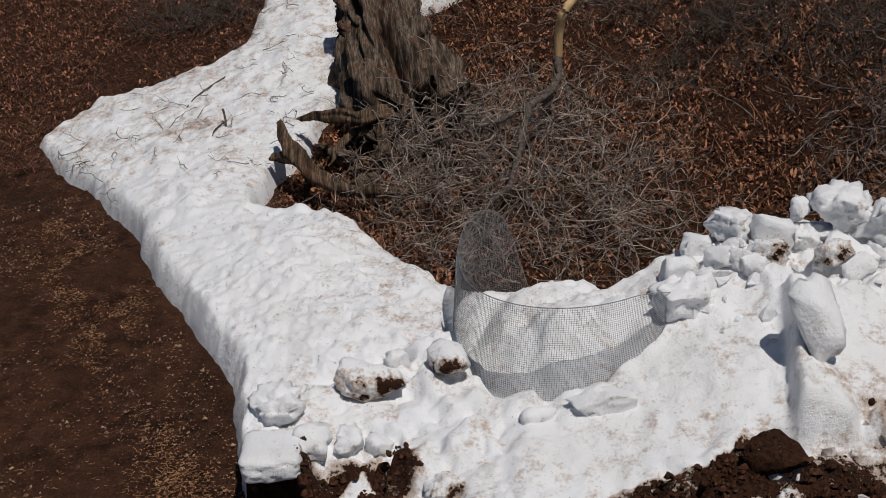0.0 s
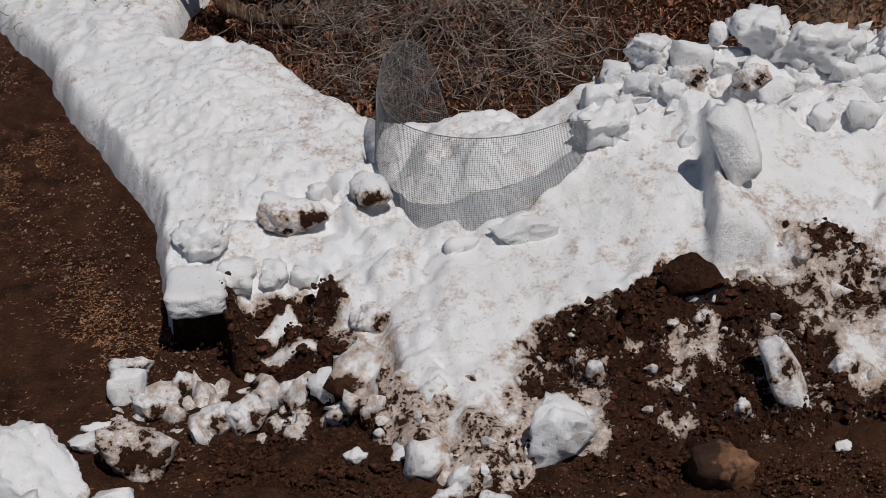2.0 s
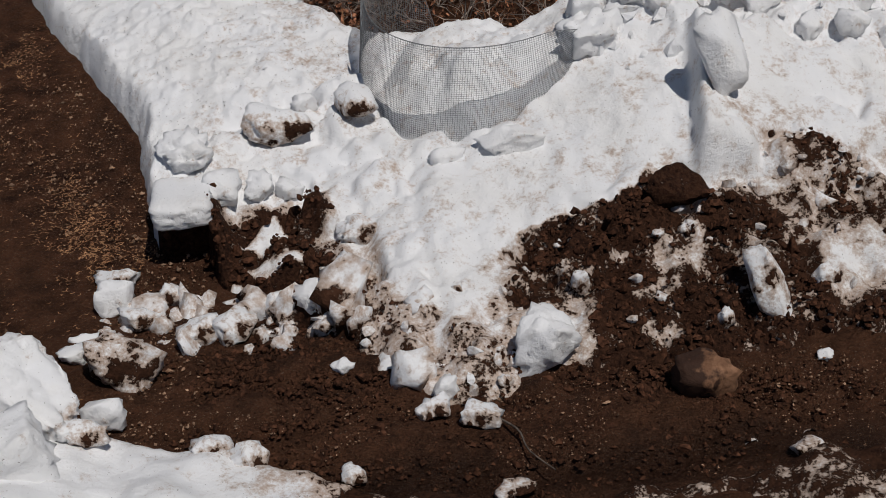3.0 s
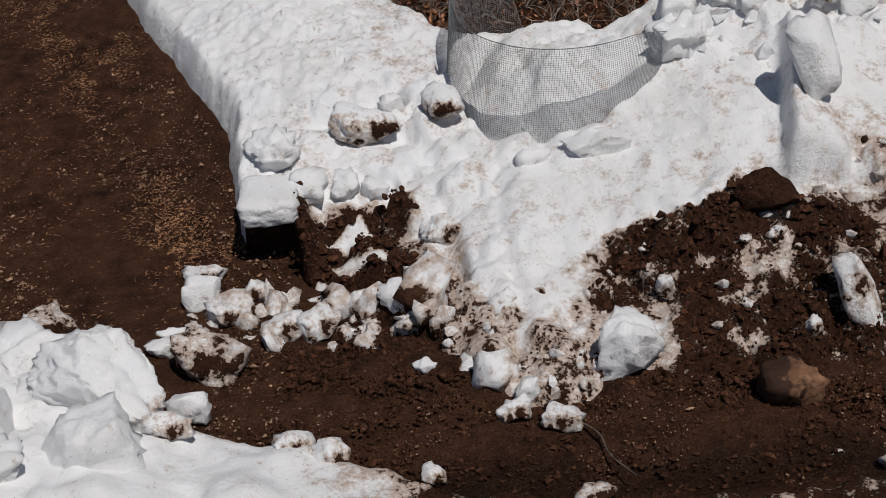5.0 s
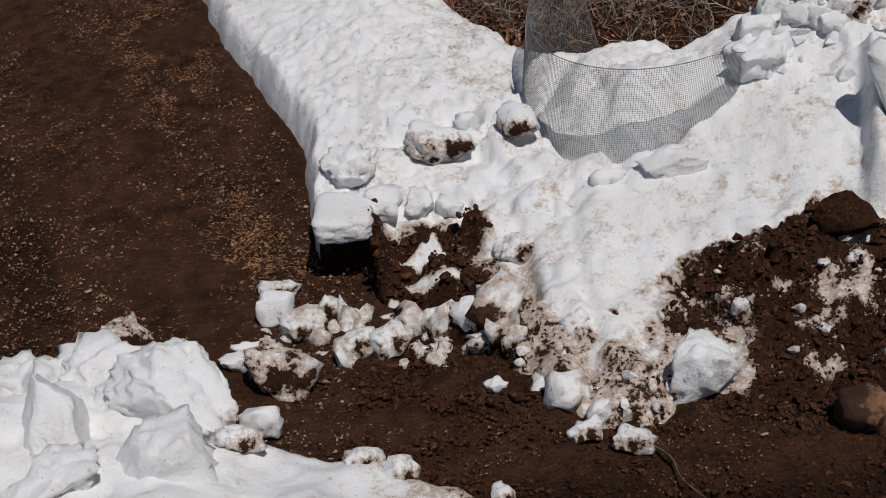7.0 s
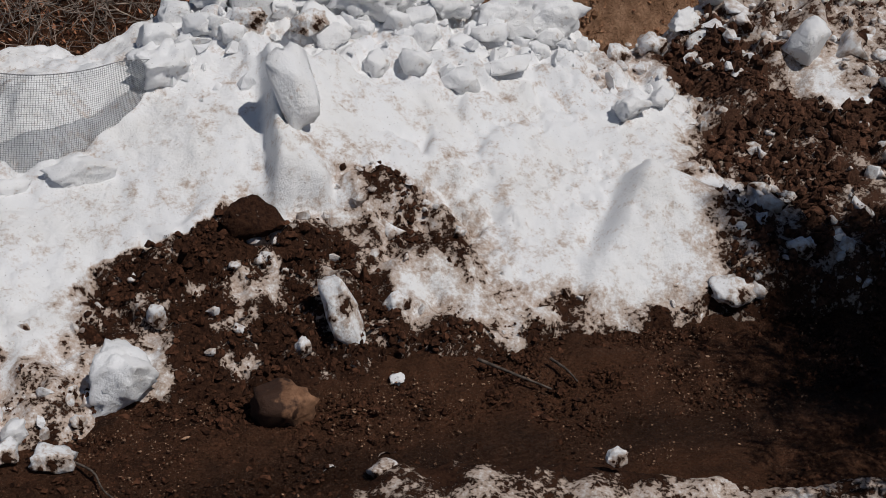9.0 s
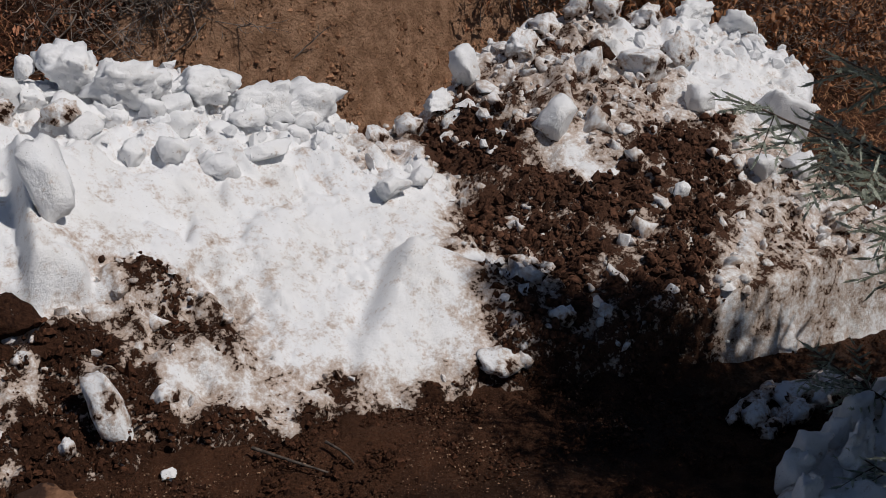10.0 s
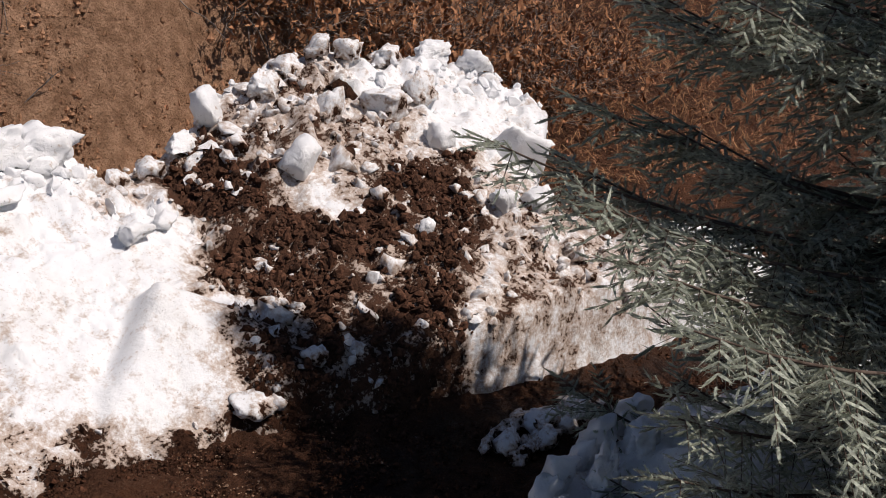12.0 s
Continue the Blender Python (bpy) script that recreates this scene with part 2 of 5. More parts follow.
def stone_material():
    n = Nodes("muddy_brown_stone", 0.8, 0.3)
    v = n.noise(16, 6, 0.65)
    axes = n.tree.nodes.new("ShaderNodeSeparateXYZ")
    n.link(n.where, axes.inputs[0])
    mud = n.math("ADD", n.math("MULTIPLY", axes.outputs[0], -5.0), n.math("MULTIPLY", n.math("SUBTRACT", n.noise(9, 4), 0.5), 2.2))
    colour = n.mix(n.ramp(v, 0.32, 0.68), (0.15, 0.072, 0.038), (0.33, 0.175, 0.10))
    colour = n.mix(n.ramp(mud, -0.15, 0.12), colour, n.mix(v, SOIL, SOIL_LIGHT))
    n.bump(v, 0.02, 0.8)
    return n.done(colour)


def old_wood_material(name, light):
    n = Nodes(name, 0.85, 0.1)
    coarse, fibre, patch = n.noise(26, 5, 0.65, (1, 0.10, 0.16)), n.noise(120, 4, 0.7, (1, 0.08, 0.12)), n.noise(7, 5, 0.65)
    colour = n.mix(n.ramp(coarse, 0.36, 0.62), (0.035, 0.025, 0.018), light)
    colour = n.mix(n.ramp(fibre, 0.40, 0.60, 0.75, 0.0), colour, (0.030, 0.021, 0.015))
    colour = n.mix(n.ramp(patch, 0.52, 0.64, 0.0, 0.75), colour, n.mix(n.noise(90, 3), (0.05, 0.020, 0.012), (0.20, 0.085, 0.05)))
    n.bump(fibre, 0.012, 0.9)
    n.bump(coarse, 0.04, 0.8)
    return n.done(colour)


M_STONE = stone_material()
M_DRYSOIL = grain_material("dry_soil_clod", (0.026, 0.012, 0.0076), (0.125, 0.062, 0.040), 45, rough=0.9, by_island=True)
M_CLAY = grain_material("dry_clay_clod", (0.20, 0.105, 0.06), (0.42, 0.24, 0.145), 25, by_island=True)
M_PEBBLE = grain_material("pebble", (0.16, 0.09, 0.058), (0.42, 0.28, 0.19), 40, by_island=True)
M_OLDWOOD = old_wood_material("weathered_wood", (0.26, 0.195, 0.145))
M_ROOT = old_wood_material("root_wood", (0.25, 0.165, 0.105))
M_TWIG = grain_material("dry_twig", (0.09, 0.072, 0.062), (0.34, 0.285, 0.25), 12, by_island=True)
M_BRUSH = grain_material("brush_twig", (0.10, 0.080, 0.068), (0.46, 0.385, 0.335), 12, by_island=True)
M_FRESH = grain_material("split_fresh_wood", (0.55, 0.34, 0.16), (0.74, 0.52, 0.28), 18, (1, 1, 0.1))
M_LEAF = grain_material("dead_oak_leaf", (0.05, 0.022, 0.014), (0.52, 0.245, 0.145), 9, by_island=True)
M_NEEDLE = grain_material("pine_needle_litter", (0.16, 0.07, 0.035), (0.36, 0.19, 0.10), 9, by_island=True)
M_WIRE = grain_material("galvanised_wire", (0.15, 0.155, 0.16), (0.30, 0.31, 0.32), 30, rough=0.55)
M_BARK = grain_material("spruce_bark", (0.05, 0.036, 0.028), (0.14, 0.105, 0.085), 20, (1, 1, 0.3), bump=0.02)
M_BRANCH = grain_material("grey_branch", (0.05, 0.04, 0.034), (0.15, 0.12, 0.10), 30, bump=0.01)
M_OAK = grain_material("rust_oak_leaf", (0.17, 0.074, 0.037), (0.46, 0.235, 0.125), 9, by_island=True)
M_REDSTRAW = grain_material("red_straw", (0.10, 0.045, 0.028), (0.30, 0.15, 0.098), 9, by_island=True)
M_STRAW = grain_material("straw", (0.24, 0.12, 0.062), (0.48, 0.27, 0.145), 9, by_island=True)


# ---- mesh helpers ----
def mesh_of(name, verts, faces, material, smooth=True, attributes=None):
    """One mesh from arrays: faces is one array, or a list of arrays, of three or four corners."""
    verts = np.asarray(verts, np.float32)
    groups = [np.asarray(f, np.int32) for f in (faces if isinstance(faces, list) else [faces]) if len(f)]
    me = bpy.data.meshes.new(name)
    me.vertices.add(len(verts))
    me.vertices.foreach_set("co", verts.ravel())
    loops = np.concatenate([g.ravel() for g in groups])
    sizes = np.concatenate([np.full(len(g), g.shape[1], np.int32) for g in groups])
    me.loops.add(len(loops))
    me.loops.foreach_set("vertex_index", loops)
    me.polygons.add(len(sizes))
    me.polygons.foreach_set("loop_start", np.concatenate([[0], np.cumsum(sizes)[:-1]]).astype(np.int32))
    me.polygons.foreach_set("use_smooth", np.full(len(sizes), smooth))
    for key, values in (attributes or {}).items():
        me.attributes.new(key, "FLOAT", "POINT").data.foreach_set("value", np.asarray(values, np.float32))
    me.materials.append(material)
    me.update(calc_edges=True)
    me.validate()
    return me


def part_mesh(name, me, parent, label="", at=None):
    ob = new(name, me)
    ob.parent = parent
    if at is not None:
        ob.matrix_local = at
    return tagged(ob, label)


def grid_faces(nx, ny, keep=None):
    i = np.arange(nx * ny).reshape(ny, nx)
    f = np.stack([i[:-1, :-1], i[:-1, 1:], i[1:, 1:], i[1:, :-1]], -1).reshape(-1, 4)
    return f if keep is None else f[keep.reshape(-1)]


def tidy(verts, faces, attributes):
    used = np.unique(faces)
    back = np.full(len(verts), -1)
    back[used] = np.arange(len(used))
    return verts[used], back[faces], {k: v[used] for k, v in attributes.items()}


def tubes(lines, radii, sides=4):
    """Tapered tubes along many lines of equal point count: lines (n, k, 3), radii (n, k)."""
    lines, radii = np.asarray(lines, float), np.asarray(radii, float)
    n, k, _ = lines.shape
    tang = np.gradient(lines, axis=1)
    tang /= np.linalg.norm(tang, axis=2, keepdims=True) + 1e-9
    ref = np.where(np.abs(tang[..., 2:3]) > 0.85, np.array([1.0, 0, 0]), np.array([0, 0, 1.0]))
    u = np.cross(tang, ref)
    u /= np.linalg.norm(u, axis=2, keepdims=True) + 1e-9
    v = np.cross(tang, u)
    a = np.arange(sides) * 2 * math.pi / sides
    ring = u[:, :, None] * np.cos(a)[None, None, :, None] + v[:, :, None] * np.sin(a)[None, None, :, None]
    verts = (lines[:, :, None] + ring * radii[:, :, None, None]).reshape(-1, 3)
    i = np.arange(n * k * sides).reshape(n, k, sides)
    j = np.roll(i, -1, axis=2)
    return verts, np.stack([i[:, :-1], j[:, :-1], j[:, 1:], i[:, 1:]], -1).reshape(-1, 4)


def bend(points, count):
    """A smooth line through a few points."""
    p = np.asarray(points, float)
    t = np.linspace(0, len(p) - 1, count)
    i = np.clip(t.astype(int), 0, len(p) - 2)
    f = (t - i)[:, None]
    p0, p1, p2, p3 = p[np.maximum(i - 1, 0)], p[i], p[i + 1], p[np.minimum(i + 2, len(p) - 1)]
    return 0.5 * (2 * p1 + (p2 - p0) * f + (2 * p0 - 5 * p1 + 4 * p2 - p3) * f**2 + (3 * p1 - p0 - 3 * p2 + p3) * f**3)


rng = np.random.default_rng(7)


# ---- where snow lies and soil covers it ----
FIELD = [(-3.07, 11.18), (-2.76, 10.54), (-2.35, 9.96), (-1.64, 8.36), (-1.32, 7.54), (-1.02, 6.93), (-0.84, 6.1), (1.6, 6.3), (1.5, 7.05), (0.95, 7.3),
         (0.4, 7.45), (0.12, 7.75), (-0.16, 8.4), (-0.52, 8.69), (-0.89, 8.84), (-0.95, 9.11), (-0.62, 9.66), (-0.45, 10.3), (-0.2, 10.9),
         (-0.25, 11.6), (-0.2, 12.2), (0.52, 12.26), (0.9, 12.5), (0.9, 13.3), (-1.1, 13.4), (-1.27, 12.31), (-1.58, 12.01), (-2.61, 11.91)]
DIRT_A = [(-0.6, 5.89), (-0.23, 5.87), (0.06, 5.87), (0.09, 5.73), (-0.02, 5.64), (0.04, 5.46), (0.08, 5.3), (0.12, 5.08), (0.13, 4.92), (0.07, 4.8), (-0.26, 4.81), (-0.42, 4.97), (-0.56, 5.33), (-0.61, 5.47)]
# solid dark cover on the face below the square snow cap
DARK_BLOCK = [(-1.1, 5.99), (-0.86, 5.99), (-0.54, 5.97), (-0.46, 5.3), (-1.1, 5.3)]
DIRT_B = [(0.91, 5.38), (1.22, 5.42), (1.38, 5.56), (1.44, 5.69), (1.67, 5.68), (1.65, 5.49), (1.89, 5.31), (2.08, 5.34), (2.27, 5.28), (2.36, 5.0), (2.32, 4.73), (2.61, 4.7), (2.8, 4.51), (2.96, 4.52), (3.07, 4.43), (3.66, 4.36), (3.25, 3.7), (0.96, 4.17), (1.02, 4.46), (1.14, 4.76), (0.87, 4.85), (0.82, 4.98)]
MOTTLE_B = [(2.27, 5.56), (2.79, 5.7), (2.78, 5.4), (3.04, 5.24), (2.97, 4.91), (2.7, 4.78), (2.52, 4.95), (2.4, 5.03), (2.3, 5.2)]
DIRT_C = [(4.64, 5.83), (4.92, 6.14), (5.23, 6.16), (5.27, 5.79), (5.45, 5.45), (5.88, 5.75), (6.37, 5.7), (6.92, 5.61), (6.26, 4.91), (5.88, 4.63), (5.54, 4.37), (4.98, 4.35), (4.55, 4.55), (4.7, 5.05), (4.47, 5.18), (4.22, 5.22)]
MOTTLE_C = [(4.24, 6.39), (5.15, 6.68), (5.76, 6.84), (6.6, 7.0), (6.18, 6.22), (6.93, 6.42), (6.58, 5.8), (5.85, 5.71), (5.27, 5.79), (5.15, 6.24), (4.92, 6.14), (4.55, 6.29), (4.08, 6.19)]
MOTTLE_D = [(4.25, 5.0), (4.77, 5.02), (5.54, 4.37), (5.52, 4.16), (4.79, 4.1), (4.27, 4.17), (3.98, 4.09), (3.97, 4.48)]
MOTTLE_E = [(6.13, 4.77), (6.76, 4.61), (6.61, 4.19), (6.33, 4.11), (5.54, 4.18)]
MOTTLE_F = [(6.2, 5.3), (7.2, 5.4), (8.4, 5.0), (8.6, 4.1), (6.4, 4.1), (6.0, 4.7)]
MOTTLE_A = [(0.0, 5.6), (0.3, 5.45), (0.4, 5.0), (0.75, 4.85), (1.0, 4.6), (0.7, 4.15), (0.3, 4.4), (0.05, 4.9)]
CLEAN_1 = [(-0.38, 5.7), (-0.23, 5.78), (-0.18, 5.67), (-0.27, 5.62)]
CLEAN_2 = [(-0.42, 5.51), (-0.17, 5.56), (-0.13, 5.52), (-0.36, 5.43)]
CLEAN_3 = [(-0.50, 5.42), (-0.46, 5.31), (-0.39, 5.38), (-0.29, 5.13), (-0.37, 5.1), (-0.56, 5.13)]
DIRT_D = [(4.62, 6.42), (5.15, 6.45), (5.2, 6.2), (4.95, 6.0), (4.72, 5.9), (4.65, 6.2)]
CUT_WALL = [(1.3, 6.35), (1.75, 6.55), (2.04, 6.3), (1.88, 5.55), (1.65, 5.55), (1.23, 5.38), (0.92, 5.42), (0.81, 5.14), (0.55, 4.80), (0.42, 5.32), (0.54, 5.92), (1.0, 5.92), (1.2, 6.05)]
CUT_WEDGE = [(2.98, 4.52), (3.3, 4.92), (3.95, 5.45), (3.95, 5.15), (3.5, 4.65), (3.25, 4.45)]
CUT_TOP = [(2.1, 6.0), (3.0, 5.95), (4.1, 5.8), (4.4, 5.4), (3.9, 5.2), (3.0, 5.35), (2.2, 5.6)]
MID_B = [(1.55, 5.22), (1.88, 5.25), (1.78, 5.01), (1.65, 4.85), (1.62, 4.63), (1.42, 4.7), (1.58, 5.0)]


def dirt_cover(x, y):
    """How far soil covers the snow: 1 thick, 0 clean."""
    wx, wy = x + 0.13 * fbm(x, y, 0.3, 4, 40), y + 0.13 * fbm(x, y, 0.3, 4, 41)
    d = -0.08 + 0.15 * fbm(x, y, 0.55, 3, 44) + 0.06 * step(1.2, 2.2, x)
    for outline, amount, soft in ((MOTTLE_A, 0.36, 0.16), (MOTTLE_B, 0.48, 0.2), (MOTTLE_C, 0.40, 0.2), (MOTTLE_D, 0.54, 0.2), (MOTTLE_E, 0.40, 0.2),
                                  (MOTTLE_F, 0.30, 0.2), (DIRT_A, 0.68, 0.11), (DARK_BLOCK, 1.4, 0.03), (DIRT_B, 0.64, 0.14), (DIRT_C, 0.58, 0.14), (DIRT_D, 0.68, 0.10)):
        d = np.maximum(d, (amount + 0.05) * step(-soft, soft, inside(wx, wy, outline)) + d * (1 - step(-soft, soft, inside(wx, wy, outline))))
    for outline, amount in ((CLEAN_1, 0.05), (CLEAN_2, 0.10), (CLEAN_3, 0.05), (MID_B, 0.50), (CUT_WALL, -0.02), (CUT_WEDGE, -0.10), (CUT_TOP, 0.08)):
        d = np.minimum(d, 1.6 + (amount - 1.6) * step(-0.07, 0.0, inside(wx, wy, outline)))
    edge = (y - np.interp(x, XS, FOOT)) / 0.38
    d = np.maximum(d, 0.62 * step(1.0, 0.0, edge + 0.5 * fbm(x, y, 0.3, 3, 48)) * step(2.4, 3.0, x) * step(5.6, 5.1, x))
    return d + 0.22 * fbm(x, y, 0.28, 3, 49) * step(0.3, 0.55, d)


NEAR_X = [-4.0, -2.4, -1.95, -1.35, -0.95, -0.46, 0.0, 0.8, 1.8, 2.6, 3.4, 4.3, 5.1, 6.0, 6.6, 7.5, 9.0]
NEAR_Y = [5.0, 5.05, 5.0, 4.75, 4.45, 4.22, 3.95, 3.75, 3.82, 3.66, 3.3, 2.95, 3.2, 3.35, 3.35, 3.2, 3.0]
NEAR_Z = [0.35, 0.32, 0.30, 0.25, 0.18, 0.14, 0.09, 0.06, 0.10, 0.11, 0.08, 0.22, 0.29, 0.35, 0.36, 0.35, 0.3]


def near_berm(x, y):
    edge = np.interp(x, NEAR_X, NEAR_Y) + 0.10 * fbm(x, y, 0.3, 3, 55)
    rise = np.interp(x, NEAR_X, NEAR_Z)
    low = step(-0.4, 0.2, x) - step(3.2, 4.2, x)
    ends = step(1.0, 1.7, y + 0.5 * fbm(x, y, 0.6, 3, 56)) * step(-3.9, -3.3, x + 0.4 * fbm(x, y, 0.5, 3, 57)) * step(8.8, 8.2, x + 0.4 * fbm(x, y, 0.5, 3, 58))
    return rise * (0.55 * step(0, 0.05, edge - y) + 0.45 * step(0, 0.7, edge - y)) - 0.3 * (edge < y) - 0.7 * (1 - ends) - (0.06 - 0.04 * step(1.4, 2.0, x)) * low


def snow_top(x, y, fine=True):
    b, d = bank(x, y), inside(x + 0.06 * fbm(x, y, 0.4, 3, 60, 0.35), y + 0.06 * fbm(x, y, 0.4, 3, 61, 0.35), FIELD)
    g = ground(x, y)
    thick = 0.20 - 0.11 * step(8.5, 11.5, y)
    f = g + np.where(d > 0, thick * step(0, 0.10, d) + 0.06 * step(0, 0.6, d), -0.3)
    z = np.maximum(b, f)
    if fine:
        on_field = (f >= b) | (y > 7.0)
        crest = np.interp(x, XS, CREST_Y)
        high = step(1.3, 2.0, x) * step(-1.1, -0.5, y - crest)
        dirt = dirt_cover(x, y)
        f1, gap, rnd = cells(x + 0.05 * fbm(x, y, 0.1, 2, 70), y + 0.05 * fbm(x, y, 0.1, 2, 71), 0.17, 3)
        lumps = (0.5 - f1) * 0.10 + rnd * 0.06
        f1b, gapb, rndb = cells(x, y, 0.07, 8)
        small = (0.5 - f1b) * 0.045 + rndb * 0.02
        c1, _, _ = cells(x * 0.75 + 0.09 * fbm(x, y, 0.15, 3, 81), y + 0.09 * fbm(x, y, 0.15, 3, 82), 0.15, 39)
        c2, _, _ = cells(x * 0.8 + 0.04 * fbm(x, y, 0.08, 2, 83), y + 0.04 * fbm(x, y, 0.08, 2, 84), 0.06, 40)
        cups = (0.075 * c1**2 + 0.026 * c2**2) * (0.35 + 0.65 * step(-0.3, 0.3, fbm(x, y, 0.5, 2, 86))) + 0.030 * fbm(x, y, 0.3, 3, 80)
        rough = 0.15 + 0.85 * step(0.0, 0.4, fbm(x, y, 0.7, 2, 90) + 0.15)
        wx, wy = x + 0.05 * fbm(x, y, 0.15, 3, 73), y + 0.05 * fbm(x, y, 0.15, 3, 74)
        low_end = step(1.2, 0.4, x)
        broken = np.maximum(rough, low_end) * (0.09 * plates(wx, wy, 0.26, 33) + 0.040 * plates(wx, wy, 0.10, 35))
        relief = np.where(on_field, cups, 0.035 * fbm(x, y, 0.5, 3, 85) + high * (lumps + 0.07 * plates(wx, wy, 0.22, 37)) + (1 - high) * broken)
        clods = (0.5 - f1b) * 0.07 + 0.07 * fbm(x, y, 0.14, 4, 95) + 0.10 * plates(wx, wy, 0.14, 45)
        even = np.maximum(step(-0.05, 0.06, inside(wx, wy, CUT_WALL)), step(-0.04, 0.05, inside(wx, wy, CUT_WEDGE)))
        even = np.maximum(even, 0.4 * step(-0.1, 0.1, inside(wx, wy, CUT_TOP)))
        relief = np.where(on_field, relief, relief * (1 - 0.72 * even) + 0.03 * even * fbm(x, y * 0.4, 0.16, 3, 87))
        relief = relief + np.clip(dirt, 0, 1) * np.where(on_field, 0, clods) * (0.35 + 0.65 * step(-0.5, -0.2, x))
        z = z + relief
    near = near_berm(x, y)
    z = np.maximum(z, near + (0.03 * fbm(x, y, 0.25, 3, 97) if fine else 0))
    return z


def top_of(x, y):
    """The height of whatever lies on top at one place."""
    x, y = np.asarray([x], float), np.asarray([y], float)
    return float(np.maximum(ground(x, y), snow_top(x, y))[0])


# ---- ground: one sheet to the horizon ----
def ground_axis(lo, hi, fine_lo, fine_hi, fine):
    mid = np.arange(fine_lo, fine_hi + fine / 2, fine)
    out = np.geomspace(fine, 1500, 60)
    return np.concatenate([(fine_lo - np.cumsum(out))[::-1], mid, fine_hi + np.cumsum(out)])


def build_ground():
    gx, gy = ground_axis(-1, 1, -5.0, 10.0, 0.07), ground_axis(-1, 1, 2.8, 14.0, 0.07)
    x, y = np.meshgrid(gx, gy)
    g = ground(np.clip(x, -30, 30), np.clip(y, -30, 45))
    hill = step(7.0, 8.5, y) * step(-1.2, 0.2, x)
    far_left = step(11.0, 13.5, y + 0.6 * fbm(x, y, 1.0, 3, 11)) * step(2.0, -2.0, x)
    litter = np.clip(hill + far_left, 0, 1) * (0.75 + 0.4 * fbm(x, y, 0.7, 3, 12))
    cut = step(3.0, 3.7, x + 0.3 * fbm(x, y, 0.6, 2, 13)) * step(8.2, 7.4, x) * step(7.0, 7.4, y) * step(8.5, 8.0, y + 0.3 * fbm(x, y, 0.5, 3, 14))
    bare = np.exp(-(((x - 3.0) / 0.7) ** 2 + ((y - 8.0) / 0.5) ** 2))
    litter = litter * (1 - cut) * (1 - 0.8 * bare)
    rut = np.exp(-((y - 3.85 - 0.08 * np.sin(x * 1.3)) / 0.25) ** 2) * step(-1.0, 0.2, x)
    rut = np.maximum(rut, 0.8 * np.exp(-(((x + 2.4 + 0.15 * (y - 6)) / 0.22) ** 2)) * step(9, 6, y))
    wet = rut * (0.8 + 0.5 * fbm(x, y, 0.4, 3, 15))
    fine = (np.abs(x - 2) < 10) & (y < 19) & (y > 1)
    relief = 0.022 * fbm(x, y, 0.35, 4, 16) + 0.020 * np.clip(fbm(x, y, 0.12, 3, 18), 0, 1) * (1 - 0.7 * np.clip(rut, 0, 1)) + 0.02 * hill * fbm(x, y, 0.15, 3, 17)
    foot = step(-1.5, 0, x) * step(5.6, 4.6, y)
    track, across, along = step(-0.8, -1.2, x) * step(11.5, 9.5, y), x * 0.9 + y * 0.42, y * 0.9 - x * 0.42
    tread = fbm(across, along * 0.12, 0.30, 3, 23)
    relief = relief + track * (0.045 * tread + 0.03 * np.clip(fbm(x, y, 0.10, 2, 24), 0, 1))
    wet = np.maximum(wet, 0.8 * track * step(0.1, -0.35, tread))
    relief = relief + foot * (0.030 * fbm(x * 0.35, y, 0.13, 3, 22) + 0.035 * plates(x, y, 0.15, 47) * (1 - np.clip(rut, 0, 1)))
    relief = relief + cut * (0.06 * fbm(x, y * 0.5, 0.3, 4, 19) + 0.03 * fbm(x * 3, y * 0.6, 0.3, 3, 20))
    z = g + np.where(fine, relief, 0)
    verts = np.stack([x, y, z], -1).reshape(-1, 3)
    me = mesh_of("ground", verts, grid_faces(len(gx), len(gy)), M_GROUND, True,
                 {"litter": litter.ravel(), "cut": cut.ravel(), "wet": wet.ravel()})
    tagged(new("ground", me), "brown muddy ground rising to a leaf-littered hillside", "ground", kind="structure")


